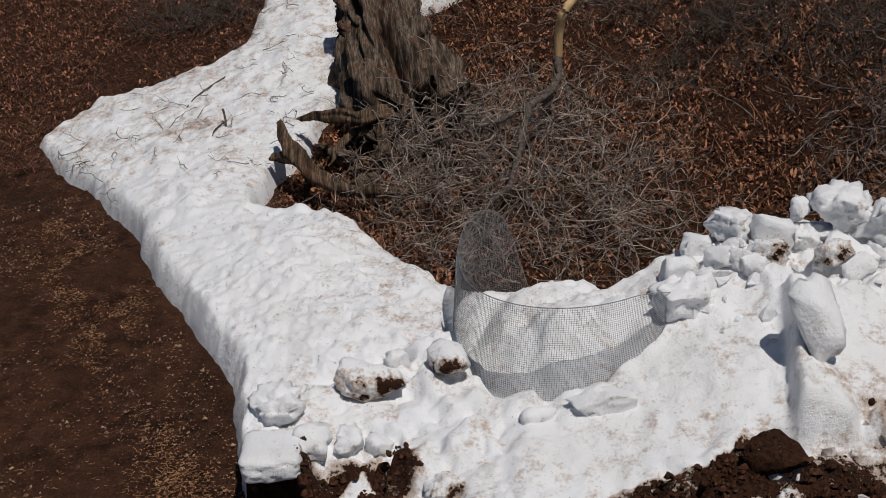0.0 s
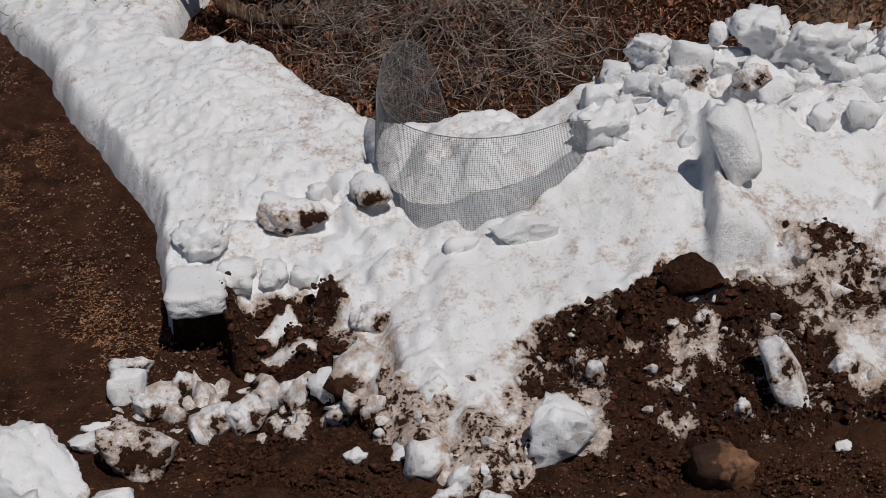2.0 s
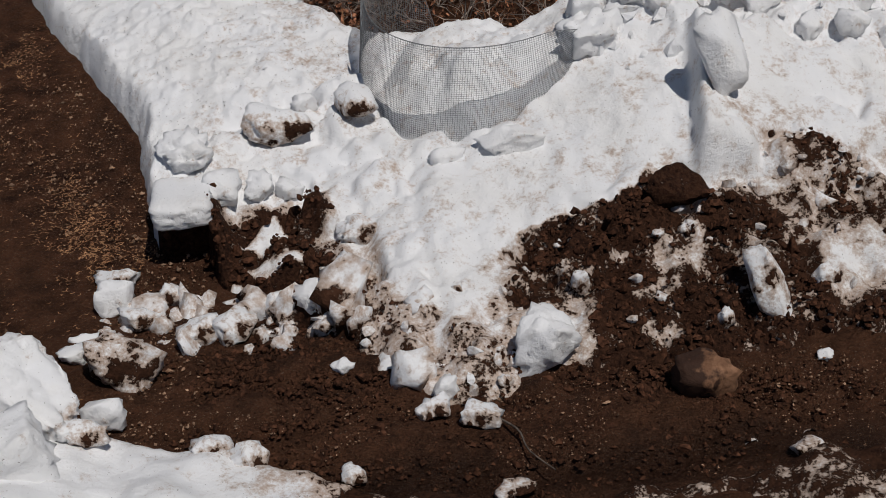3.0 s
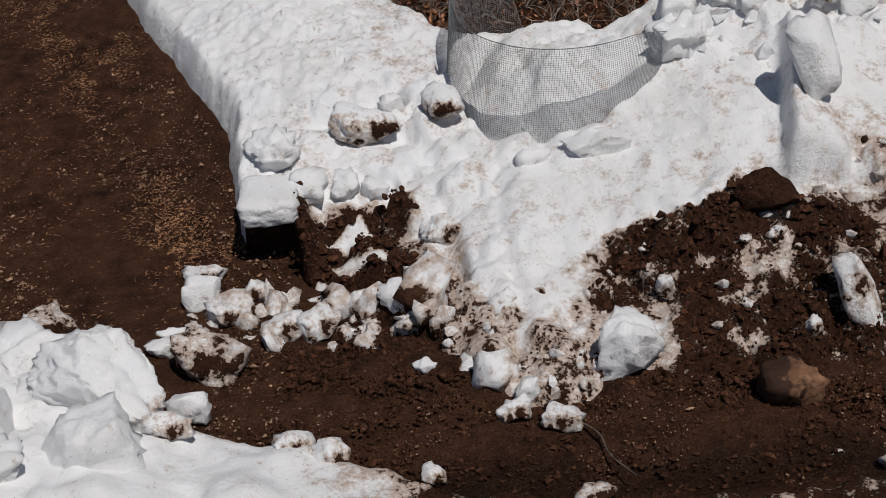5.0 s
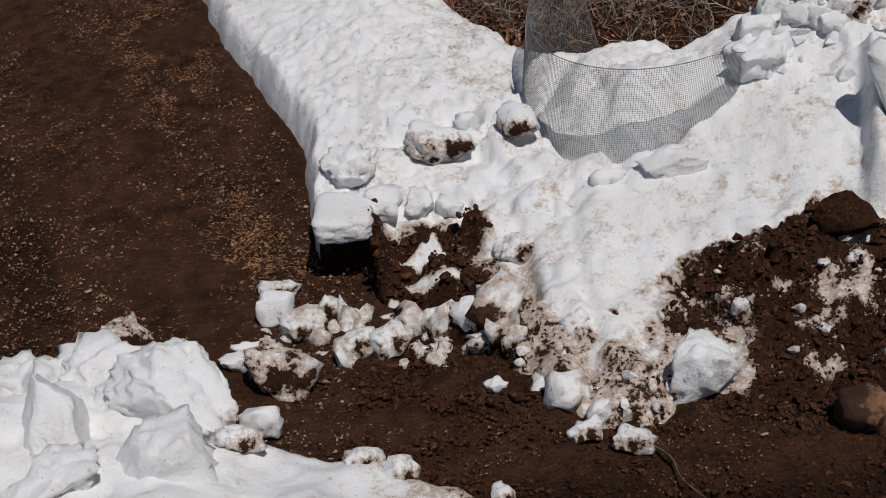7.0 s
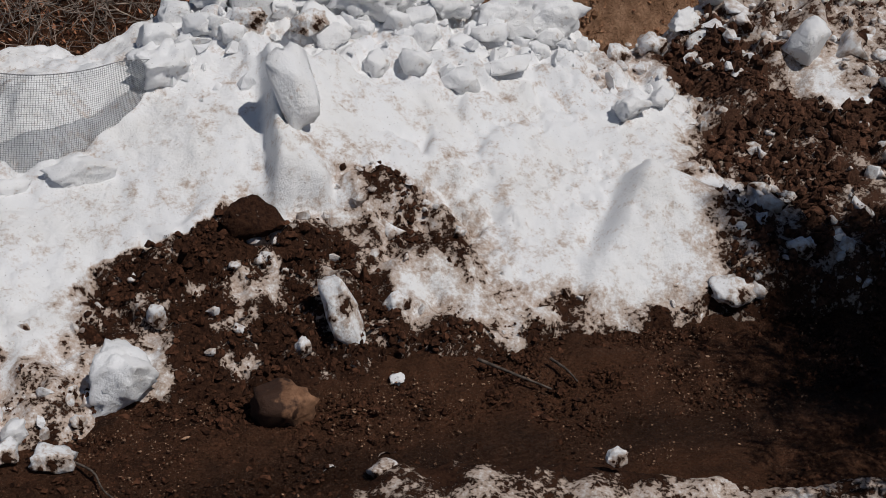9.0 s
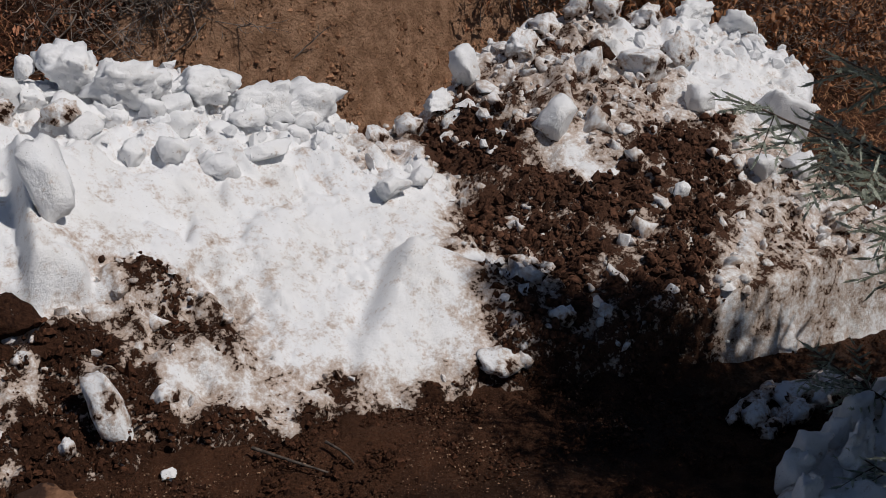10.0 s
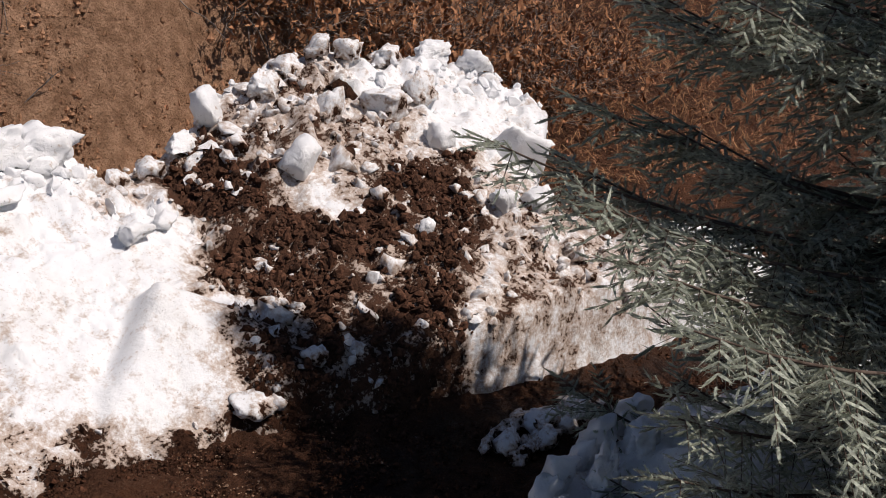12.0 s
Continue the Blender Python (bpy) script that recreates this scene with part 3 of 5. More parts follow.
def build_snow():
    for name, label, (x0, x1, y0, y1), cell in (
            ("snow_bank", "white ploughed snow bank smeared with dark soil", (-1.75, 9.4, 3.95, 7.8), 0.014),
            ("snow_field", "thin melting white snow field strewn with twigs", (-3.3, 1.6, 7.74, 13.6), 0.022),
            ("near_snow", "low dirty white snow berm along the track", (-4.0, 8.9, 0.9, 5.6), 0.026)):
        gx, gy = np.arange(x0, x1 + cell / 2, cell), np.arange(y0, y1 + cell / 2, cell)
        x, y = np.meshgrid(gx, gy)
        g = ground(x, y)
        if name == "near_snow":
            z = near_berm(x, y) + 0.04 * fbm(x, y, 0.3, 3, 97) + 0.06 * plates(x + 0.05 * fbm(x, y, 0.15, 3, 73), y + 0.05 * fbm(x, y, 0.15, 3, 74), 0.22, 41) + 0.02 * plates(x, y, 0.08, 43) + step(4.1, 4.7, x) * (0.10 * plates(x, y, 0.30, 44) + 0.05 * plates(x, y, 0.13, 46))
            low = step(-0.6, 0.0, x) - step(3.6, 4.4, x)
            dirt = -0.1 + low * (0.54 + 0.2 * fbm(x, y, 0.35, 3, 99)) + 0.25 * step(0.25, 0.0, np.interp(x, NEAR_X, NEAR_Y) - y)
        else:
            b = bank(x, y)
            z = snow_top(x, y)
            own = np.maximum(b, np.where(inside(x, y, FIELD) > -0.06, g + 0.01, -9))
            z = np.where(near_berm(x, y) > own + 0.02, -0.5, z)
            dirt = np.where(((b >= g) & (y < 7.3)) | (inside(x, y, FIELD) < 0), dirt_cover(x, y), 0.16 * fbm(x, y, 0.5, 3, 46) + 0.10 * step(9.5, 11.5, y))
        for _ in range(5):  # settled, thawed edges
            z[1:-1, 1:-1] = (z[1:-1, 1:-1] * 4 + z[:-2, 1:-1] + z[2:, 1:-1] + z[1:-1, :-2] + z[1:-1, 2:]) / 8
        even = np.maximum(step(-0.04, 0.05, inside(x, y, CUT_WALL)), step(-0.04, 0.05, inside(x, y, CUT_WEDGE)))
        z = z + (1 - 0.6 * even) * 0.016 * plates(x + 0.03 * fbm(x, y, 0.1, 2, 54), y, 0.065, 51) * (0.4 + 0.6 * step(0, 0.4, fbm(x, y, 0.5, 2, 52))) + 0.004 * fbm(x, y, 0.05, 2, 53) - (0.004 if name == "snow_field" else 0)
        thawed = step(6.1, 6.5, y) * (inside(x, y, FIELD) > 0.08) * (name != "near_snow")
        z = z + thawed * (0.030 * cells(x * 0.8 + 0.05 * fbm(x, y, 0.1, 2, 88), y, 0.10, 61)[0] ** 2 + 0.010 * cells(x, y + 0.02 * fbm(x, y, 0.06, 2, 89), 0.05, 62)[0] ** 2 - 0.010)
        show = z > g - 0.05
        quad = show[:-1, :-1] | show[1:, :-1] | show[:-1, 1:] | show[1:, 1:]
        z = np.maximum(z, g - 0.08)
        verts, faces, at = tidy(np.stack([x, y, z], -1).reshape(-1, 3), grid_faces(len(gx), len(gy), quad), {"dirt": dirt.ravel()})
        tagged(new(name, mesh_of(name, verts, faces, M_SNOW, True, at)), label, "snow", kind="structure")


build_ground()
build_snow()


# ---- lumps of snow, soil and stone ----
def ball(level):
    bm = bmesh.new()
    bmesh.ops.create_icosphere(bm, subdivisions=level, radius=1.0)
    v = np.array([q.co[:] for q in bm.verts])
    f = np.array([[c.index for c in p.verts] for p in bm.faces])
    bm.free()
    return v, f


BALLS = {k: ball(k) for k in (1, 2, 3, 4, 5)}
BALLS[0] = (np.array([[1, 0, 0], [-1, 0, 0], [0, 1, 0], [0, -1, 0], [0, 0, 1], [0, 0, -1]], float),
            np.array([[0, 2, 4], [2, 1, 4], [1, 3, 4], [3, 0, 4], [2, 0, 5], [1, 2, 5], [3, 1, 5], [0, 3, 5]]))


def round_bit():
    """A small eighteen-cornered ball."""
    v, f = BALLS[0]
    edges = sorted({tuple(sorted((t[i], t[i - 1]))) for t in f.tolist() for i in range(3)})
    mid = {e: 6 + i for i, e in enumerate(edges)}
    half = np.array([(v[a] + v[b]) / math.sqrt(2) for a, b in edges])
    out = []
    for a, b, c in f.tolist():
        ab, bc, ca = mid[min(a, b), max(a, b)], mid[min(b, c), max(b, c)], mid[min(a, c), max(a, c)]
        out += [(a, ab, ca), (ab, b, bc), (ca, bc, c), (ab, bc, ca)]
    return np.vstack([v, half]), np.array(out)


BALLS[-1] = round_bit()


def lump_mesh(name, size, material, seed, boxy=0.5, rough=0.14, level=5):
    """A broken lump: a rounded block with knocked-off corners and pits."""
    v, f = BALLS[level]
    r = np.random.default_rng(seed)
    p = 2 + 6 * boxy
    v = v / (np.sum(np.abs(v) ** p, axis=1) ** (1 / p))[:, None]
    for _ in range(13 if rough > 0.05 else 0):  # flats where corners broke off
        n = r.normal(size=3)
        n /= np.linalg.norm(n)
        lim = r.uniform(0.62, 1.02) - (0.07 if boxy > 0.65 else 0.0)
        over = np.clip(v @ n - lim, 0, None)
        v = v - over[:, None] * n * 0.92
    off = Vector(r.uniform(-50, 50, 3))
    d = np.array([noise.fractal(Vector(q) * 2.3 + off, 0.75, 2.1, 6) for q in v])
    e = np.array([abs(noise.noise(Vector(q) * 4.1 - off)) for q in v])
    v = v * (1 + 1.25 * rough * d - 0.55 * rough * e)[:, None]
    return mesh_of(name, v * np.asarray(size) / 2, f, material)


KINDS = {"snow": (M_CHUNK, "snow_chunk", "broken chunk of clean white snow", "snow chunk"),
         "dirty": (M_DIRTY, "snow_chunk", "dirt-stained chunk of old snow", "snow chunk"),
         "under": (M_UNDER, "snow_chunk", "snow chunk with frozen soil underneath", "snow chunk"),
         "soil": (M_SOILLUMP, "dirt_clod", "dark soil-crusted clod on the snow", "dirt clod"),
         "crust": (M_CRUST, "snow_chunk", "tan dirt-crusted chunk of old snow", "snow chunk"),
         "stone": (M_STONE, "boulder", "rounded brown boulder in the mud", "rock")}
count = [0]


def lump(kind, x, y, w, h, depth=0.0, sink=0.3, turn=None, lean=0.0, roll=0.0, boxy=0.62, rough=0.22, label="", z=None):
    """A lump w wide, h high, depth deep, sunk a little into what it lies on."""
    material, name, text, category = KINDS[kind]
    count[0] += 1
    r = np.random.default_rng(300 + count[0])
    turn = r.uniform(-25, 25) if turn is None else turn
    ob = new(name, lump_mesh(name, (w, depth or 0.8 * max(w, h) * r.uniform(0.8, 1.1), h), material, 900 + count[0], boxy, rough, 5 if w > 0.6 else 4 if w > 0.27 else 3))
    base = top_of(x, y) if z is None else z
    ob.matrix_world = pose(x, y, base + h * (0.5 - sink), lean, roll, turn)
    return tagged(ob, label or text, category, "" if label else category + "s along the snow bank")


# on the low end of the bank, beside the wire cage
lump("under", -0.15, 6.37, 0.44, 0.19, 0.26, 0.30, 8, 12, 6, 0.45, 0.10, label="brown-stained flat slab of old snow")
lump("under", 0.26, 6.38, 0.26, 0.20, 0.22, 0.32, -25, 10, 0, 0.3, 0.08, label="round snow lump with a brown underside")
lump("snow", -0.68, 5.90, 0.31, 0.14, 0.38, 0.0, 0, 0, 0, 0.7, 0.05, z=0.245, label="square cap of white snow over a black face")
lump("snow", -0.48, 5.98, 0.2, 0.17, 0.2, 0.42)
lump("snow", -0.29, 5.98, 0.16, 0.16, 0.16, 0.42)
lump("snow", -0.13, 5.97, 0.16, 0.13, 0.15, 0.42)
lump("snow", -0.66, 6.20, 0.30, 0.24, 0.28, 0.55)
lump("snow", -0.02, 6.62, 0.16, 0.13, 0.14, 0.3)
lump("dirty", -1.03, 5.66, 0.23, 0.10, 0.14, 0.1)
lump("snow", -1.02, 5.45, 0.19, 0.17, 0.18, 0.1)
lump("dirty", -0.76, 5.46, 0.14, 0.14, 0.14, 0.15)
lump("dirty", -0.90, 5.28, 0.20, 0.12, 0.16, 0.15)
lump("dirty", -0.62, 5.14, 0.2, 0.12, 0.18, 0.2)
lump("dirty", -0.46, 5.12, 0.26, 0.14, 0.2, 0.2)
lump("dirty", -0.26, 5.26, 0.16, 0.15, 0.15, 0.2, 20, 0, 20, 0.2)
lump("snow", -0.05, 5.18, 0.20, 0.16, 0.16, 0.2, -15, 0, -20, 0.2, 0.3)
lump("snow", 0.03, 4.73, 0.10, 0.06, 0.07, 0.2)
lump("dirty", 0.21, 5.62, 0.36, 0.17, 0.22, 0.3, -12, 0, -8)
lump("dirty", 0.13, 5.34, 0.15, 0.15, 0.14, 0.25)
lump("snow", 1.03, 5.98, 0.36, 0.15, 0.22, 0.4, 0, 0, -8, 0.7, 0.1)
lump("snow", 0.69, 5.95, 0.20, 0.14, 0.16, 0.4)
lump("snow", 0.95, 4.60, 0.38, 0.30, 0.28, 0.22, 18, 0, -15, 0.7, 0.15, label="large angular block of snow with a dirty top")
lump("snow", 0.47, 4.46, 0.11, 0.11, 0.1, 0.2)
lump("dirty", 0.57, 4.27, 0.20, 0.09, 0.14, 0.2)
lump("dirty", 0.40, 4.36, 0.16, 0.08, 0.12, 0.2)
lump("dirty", 1.17, 4.95, 0.10, 0.15, 0.1, 0.3)
lump("soil", 1.79, 5.42, 0.36, 0.24, 0.26, 0.25, -8, 0, 6, 0.8, 0.14, label="large dark soil-crusted clod on the snow")
lump("snow", 1.60, 6.50, 0.34, 0.30, 0.26, 0.45)
# beside the track
lump("crust", -0.95, 4.88, 0.33, 0.24, 0.28, 0.15, -25, 0, 15, 0.4, 0.12, label="tan dirt-crusted lump resting in mud")
lump("snow", -1.17, 5.02, 0.15, 0.14, 0.13, 0.1, boxy=0.7)
lump("snow", -1.16, 5.16, 0.15, 0.07, 0.1, 0.1)
lump("stone", 1.57, 4.30, 0.25, 0.24, 0.22, 0.25, 0, 0, 0, 0.4, 0.16, label="rounded brown boulder caked with dark mud")
# big blocks of the near berm
lump("snow", -1.36, 4.50, 0.66, 0.40, 0.46, 0.30, -20, 18, 10, 0.7, 0.15, z=0.16)
lump("snow", -1.34, 4.07, 0.40, 0.38, 0.3, 0.25, 15, -10, -15, 0.8, 0.13, z=0.12)
lump("snow", -1.82, 4.36, 0.34, 0.48, 0.5, 0.25, 5, 0, 0, 0.8, 0.10, z=0.14)
lump("snow", -1.75, 4.85, 0.42, 0.24, 0.35, 0.35, z=0.14)
lump("snow", -2.1, 4.75, 0.42, 0.3, 0.35, 0.35, z=0.14)
lump("crust", -1.74, 5.18, 0.30, 0.2, 0.24, 0.25, z=0.05)
lump("snow", -0.99, 4.49, 0.18, 0.18, 0.16, 0.25, z=0.04)
lump("snow", -1.75, 4.0, 0.4, 0.25, 0.3, 0.3, z=0.16)
lump("dirty", -1.05, 4.3, 0.2, 0.12, 0.16, 0.3, z=0.12)
lump("dirty", -0.55, 4.22, 0.2, 0.12, 0.16, 0.2, z=0.02)
lump("dirty", -0.38, 4.14, 0.18, 0.14, 0.14, 0.2, z=0.0)
lump("dirty", 0.02, 4.0, 0.10, 0.08, 0.1, 0.2)
lump("crust", 0.65, 3.84, 0.16, 0.05, 0.11, 0.2)
lump("crust", 1.85, 3.84, 0.15, 0.09, 0.12, 0.2)
lump("dirty", 2.78, 3.52, 0.1, 0.09, 0.08, 0.15)
# on the crest
lump("snow", 2.10, 5.82, 0.25, 0.54, 0.17, 0.25, -6, -30, -14, 0.85, 0.16, label="upright slab of snow leaning in a gap")
lump("snow", 1.98, 6.95, 0.30, 0.20, 0.3, 0.25)
lump("snow", 1.62, 6.75, 0.22, 0.22, 0.2, 0.35)
lump("snow", 2.60, 6.88, 0.34, 0.26, 0.3, 0.2)
lump("snow", 2.84, 6.75, 0.38, 0.28, 0.3, 0.25, boxy=0.65)
lump("snow", 3.10, 6.80, 0.24, 0.2, 0.22, 0.2)
lump("snow", 3.36, 6.75, 0.34, 0.22, 0.26, 0.2)
lump("snow", 2.36, 6.93, 0.11, 0.16, 0.1, 0.15)
lump("snow", 3.70, 6.66, 0.40, 0.30, 0.3, 0.25, boxy=0.6)
lump("snow", 4.08, 6.64, 0.46, 0.34, 0.32, 0.25, boxy=0.65)
lump("dirty", 2.08, 6.65, 0.28, 0.16, 0.2, 0.3)
lump("dirty", 2.45, 6.62, 0.22, 0.16, 0.2, 0.3)
lump("snow", 3.55, 6.22, 0.42, 0.12, 0.2, 0.35, 0, 0, 0, 0.8, 0.06, label="long flat tablet of packed snow")
lump("snow", 3.21, 6.14, 0.22, 0.17, 0.18, 0.3)
lump("snow", 2.97, 6.24, 0.20, 0.14, 0.18, 0.3)
lump("snow", 2.77, 6.34, 0.18, 0.15, 0.16, 0.3)
lump("snow", 3.42, 6.36, 0.15, 0.13, 0.14, 0.3)
lump("snow", 4.17, 5.82, 0.28, 0.16, 0.18, 0.3, boxy=0.7)
lump("snow", 4.42, 5.86, 0.14, 0.12, 0.14, 0.3)
lump("dirty", 2.01, 4.74, 0.16, 0.44, 0.18, 0.3, -20, -35, -24, 0.8, 0.12)
lump("snow", 2.15, 4.40, 0.08, 0.06, 0.07, 0.2)
lump("dirty", 2.30, 4.78, 0.14, 0.12, 0.12, 0.25)
lump("dirty", 1.76, 4.62, 0.08, 0.11, 0.08, 0.2)
lump("dirty", 4.07, 4.48, 0.26, 0.14, 0.18, 0.2)
r = np.random.default_rng(404)
for i in range(46):
    cx = 1.5 + 2.75 * (i + r.random()) / 46
    cy = float(np.interp(cx, XS, CREST_Y)) + r.uniform(-0.35, 0.10)
    w = r.uniform(0.13, 0.27)
    lump("snow", cx, cy, w, w * r.uniform(0.55, 0.95), w * r.uniform(0.7, 1.0), 0.38, None, r.uniform(-15, 15), r.uniform(-15, 15), 0.75, 0.16)
# on the heap
lump("snow", 7.20, 5.50, 0.46, 0.44, 0.18, 0.30, -48, 0, 12, 0.9, 0.08, z=0.78, label="flat broken slab of snow jutting from the heap")
lump("snow", 5.00, 6.56, 0.30, 0.16, 0.2, 0.15, boxy=0.7)
lump("dirty", 4.70, 6.45, 0.22, 0.15, 0.18, 0.2)
lump("dirty", 4.45, 6.42, 0.18, 0.14, 0.16, 0.2)
lump("snow", 5.28, 6.66, 0.22, 0.28, 0.2, 0.1, 10, 0, -8, 0.5, 0.2, label="ragged upright chunk of bright snow")
lump("snow", 5.43, 5.85, 0.27, 0.36, 0.22, 0.2, -10, -15, 8, 0.7, 0.12, label="bright snow block stuck in dark soil")
lump("dirty", 5.72, 6.62, 0.28, 0.24, 0.22, 0.2)
lump("dirty", 6.05, 6.80, 0.26, 0.22, 0.22, 0.15)
lump("dirty", 6.38, 6.85, 0.26, 0.2, 0.22, 0.15)
lump("dirty", 6.66, 6.82, 0.22, 0.18, 0.2, 0.15)
lump("dirty", 7.05, 6.80, 0.3, 0.18, 0.22, 0.15)
lump("snow", 7.45, 6.75, 0.32, 0.2, 0.24, 0.15)
lump("snow", 7.85, 6.60, 0.26, 0.22, 0.22, 0.15)
lump("dirty", 5.98, 6.22, 0.22, 0.32, 0.2, 0.3)
lump("dirty", 6.44, 6.15, 0.38, 0.32, 0.3, 0.25, 0, 0, 0, 0.2, 0.1)
lump("dirty", 6.90, 6.25, 0.26, 0.28, 0.24, 0.3)
lump("soil", 6.25, 6.40, 0.2, 0.16, 0.18, 0.2)
lump("snow", 6.68, 5.80, 0.22, 0.2, 0.2, 0.3)
lump("snow", 6.88, 5.00, 0.20, 0.22, 0.2, 0.3)
lump("snow", 6.60, 5.06, 0.22, 0.2, 0.2, 0.35)
lump("snow", 5.83, 5.03, 0.10, 0.14, 0.09, 0.2)
lump("snow", 5.58, 5.42, 0.13, 0.08, 0.09, 0.2, 30)
lump("snow", 4.88, 4.64, 0.17, 0.07, 0.1, 0.2)
lump("dirty", 4.54, 4.56, 0.14, 0.12, 0.12, 0.2)
lump("dirty", 5.2, 3.62, 0.16, 0.16, 0.14, 0.1)
lump("dirty", 5.6, 3.70, 0.26, 0.16, 0.2, 0.15)
lump("dirty", 5.45, 3.55, 0.16, 0.12, 0.12, 0.1)
lump("dirty", 5.75, 3.62, 0.24, 0.14, 0.2, 0.15)
lump("dirty", 5.95, 3.72, 0.2, 0.14, 0.18, 0.15)
lump("soil", 5.30, 3.78, 0.2, 0.12, 0.16, 0.2)
r = np.random.default_rng(405)
for i in range(26):
    w = r.uniform(0.08, 0.22)
    lump("crust", 5.1 + 1.0 * r.random(), 3.52 + 0.32 * r.random(), w, w * r.uniform(0.35, 0.8), w * r.uniform(0.5, 0.9), 0.2, None, r.uniform(-30, 30), r.uniform(-30, 30), 0.75, 0.2)
for nx, ny, nw in ((4.75, 3.02, 0.2), (4.95, 3.1, 0.24), (5.15, 3.12, 0.18), (5.4, 3.18, 0.26), (5.65, 3.22, 0.2), (5.85, 3.26, 0.24), (4.6, 2.85, 0.2), (5.05, 2.9, 0.28), (5.5, 3.0, 0.3)):
    lump("snow", nx, ny, nw, 0.9 * nw + 0.05, 0.7 * nw, 0.3, None, 15, -12, 0.85, 0.26, z=float(near_berm(np.array([nx]), np.array([ny]))[0]))


# ---- the wire cage ----
def wire_cage():
    cx, cy, rx, ry = 0.95, 6.80, 0.65, 0.68
    cell = 0.0120

    def rim(a):  # height of the rim: bent low in front, standing up at the back left
        return 0.92 - 0.17 * step(-1.2, 0.0, a) + 0.34 * np.clip(np.cos(a - 2.35), 0, 1) ** 5 - 0.45 * step(0.15, 1.2, a) * step(2.1, 1.6, a)

    def point(a, z):
        dent = 0.03 * np.sin(a * 3 + 1)
        return np.stack([cx + (rx + dent) * np.cos(a) + 0.10 * (z - 0.5), cy + (ry + dent) * np.sin(a), z], -1)

    n_up = int(2 * math.pi * 0.63 / cell)
    a = -math.pi * 0.5 + (np.arange(n_up) / n_up - 0.5) * 2 * math.pi
    a = np.where(a < -math.pi, a + 2 * math.pi, a)
    z = 0.38 + (rim(a)[:, None] - 0.38) * np.linspace(0, 1, 14)[None]
    v1, f1 = tubes(point(np.repeat(a[:, None], 14, 1), z), np.full((n_up, 14), 0.0010), 3)
    lines = []
    b = np.linspace(-math.pi, math.pi, 161)
    for k in range(int(0.85 / cell)):
        lines.append(point(b, np.minimum(0.40 + k * cell, rim(b))))
    v2, f2 = tubes(np.array(lines), np.full((len(lines), 161), 0.0010), 3)
    thing = tagged(new("wire_cage"), "bent cage of grey galvanised wire mesh half buried in snow", "wire cage")
    part_mesh("netting", mesh_of("netting", np.vstack([v1, v2]), np.vstack([f1, f2 + len(v1)]), M_WIRE), thing)
    v3, f3 = tubes(point(b, rim(b))[None], np.full((1, 161), 0.0020), 5)
    part_mesh("rim", mesh_of("rim", v3, f3, M_WIRE), thing)


wire_cage()


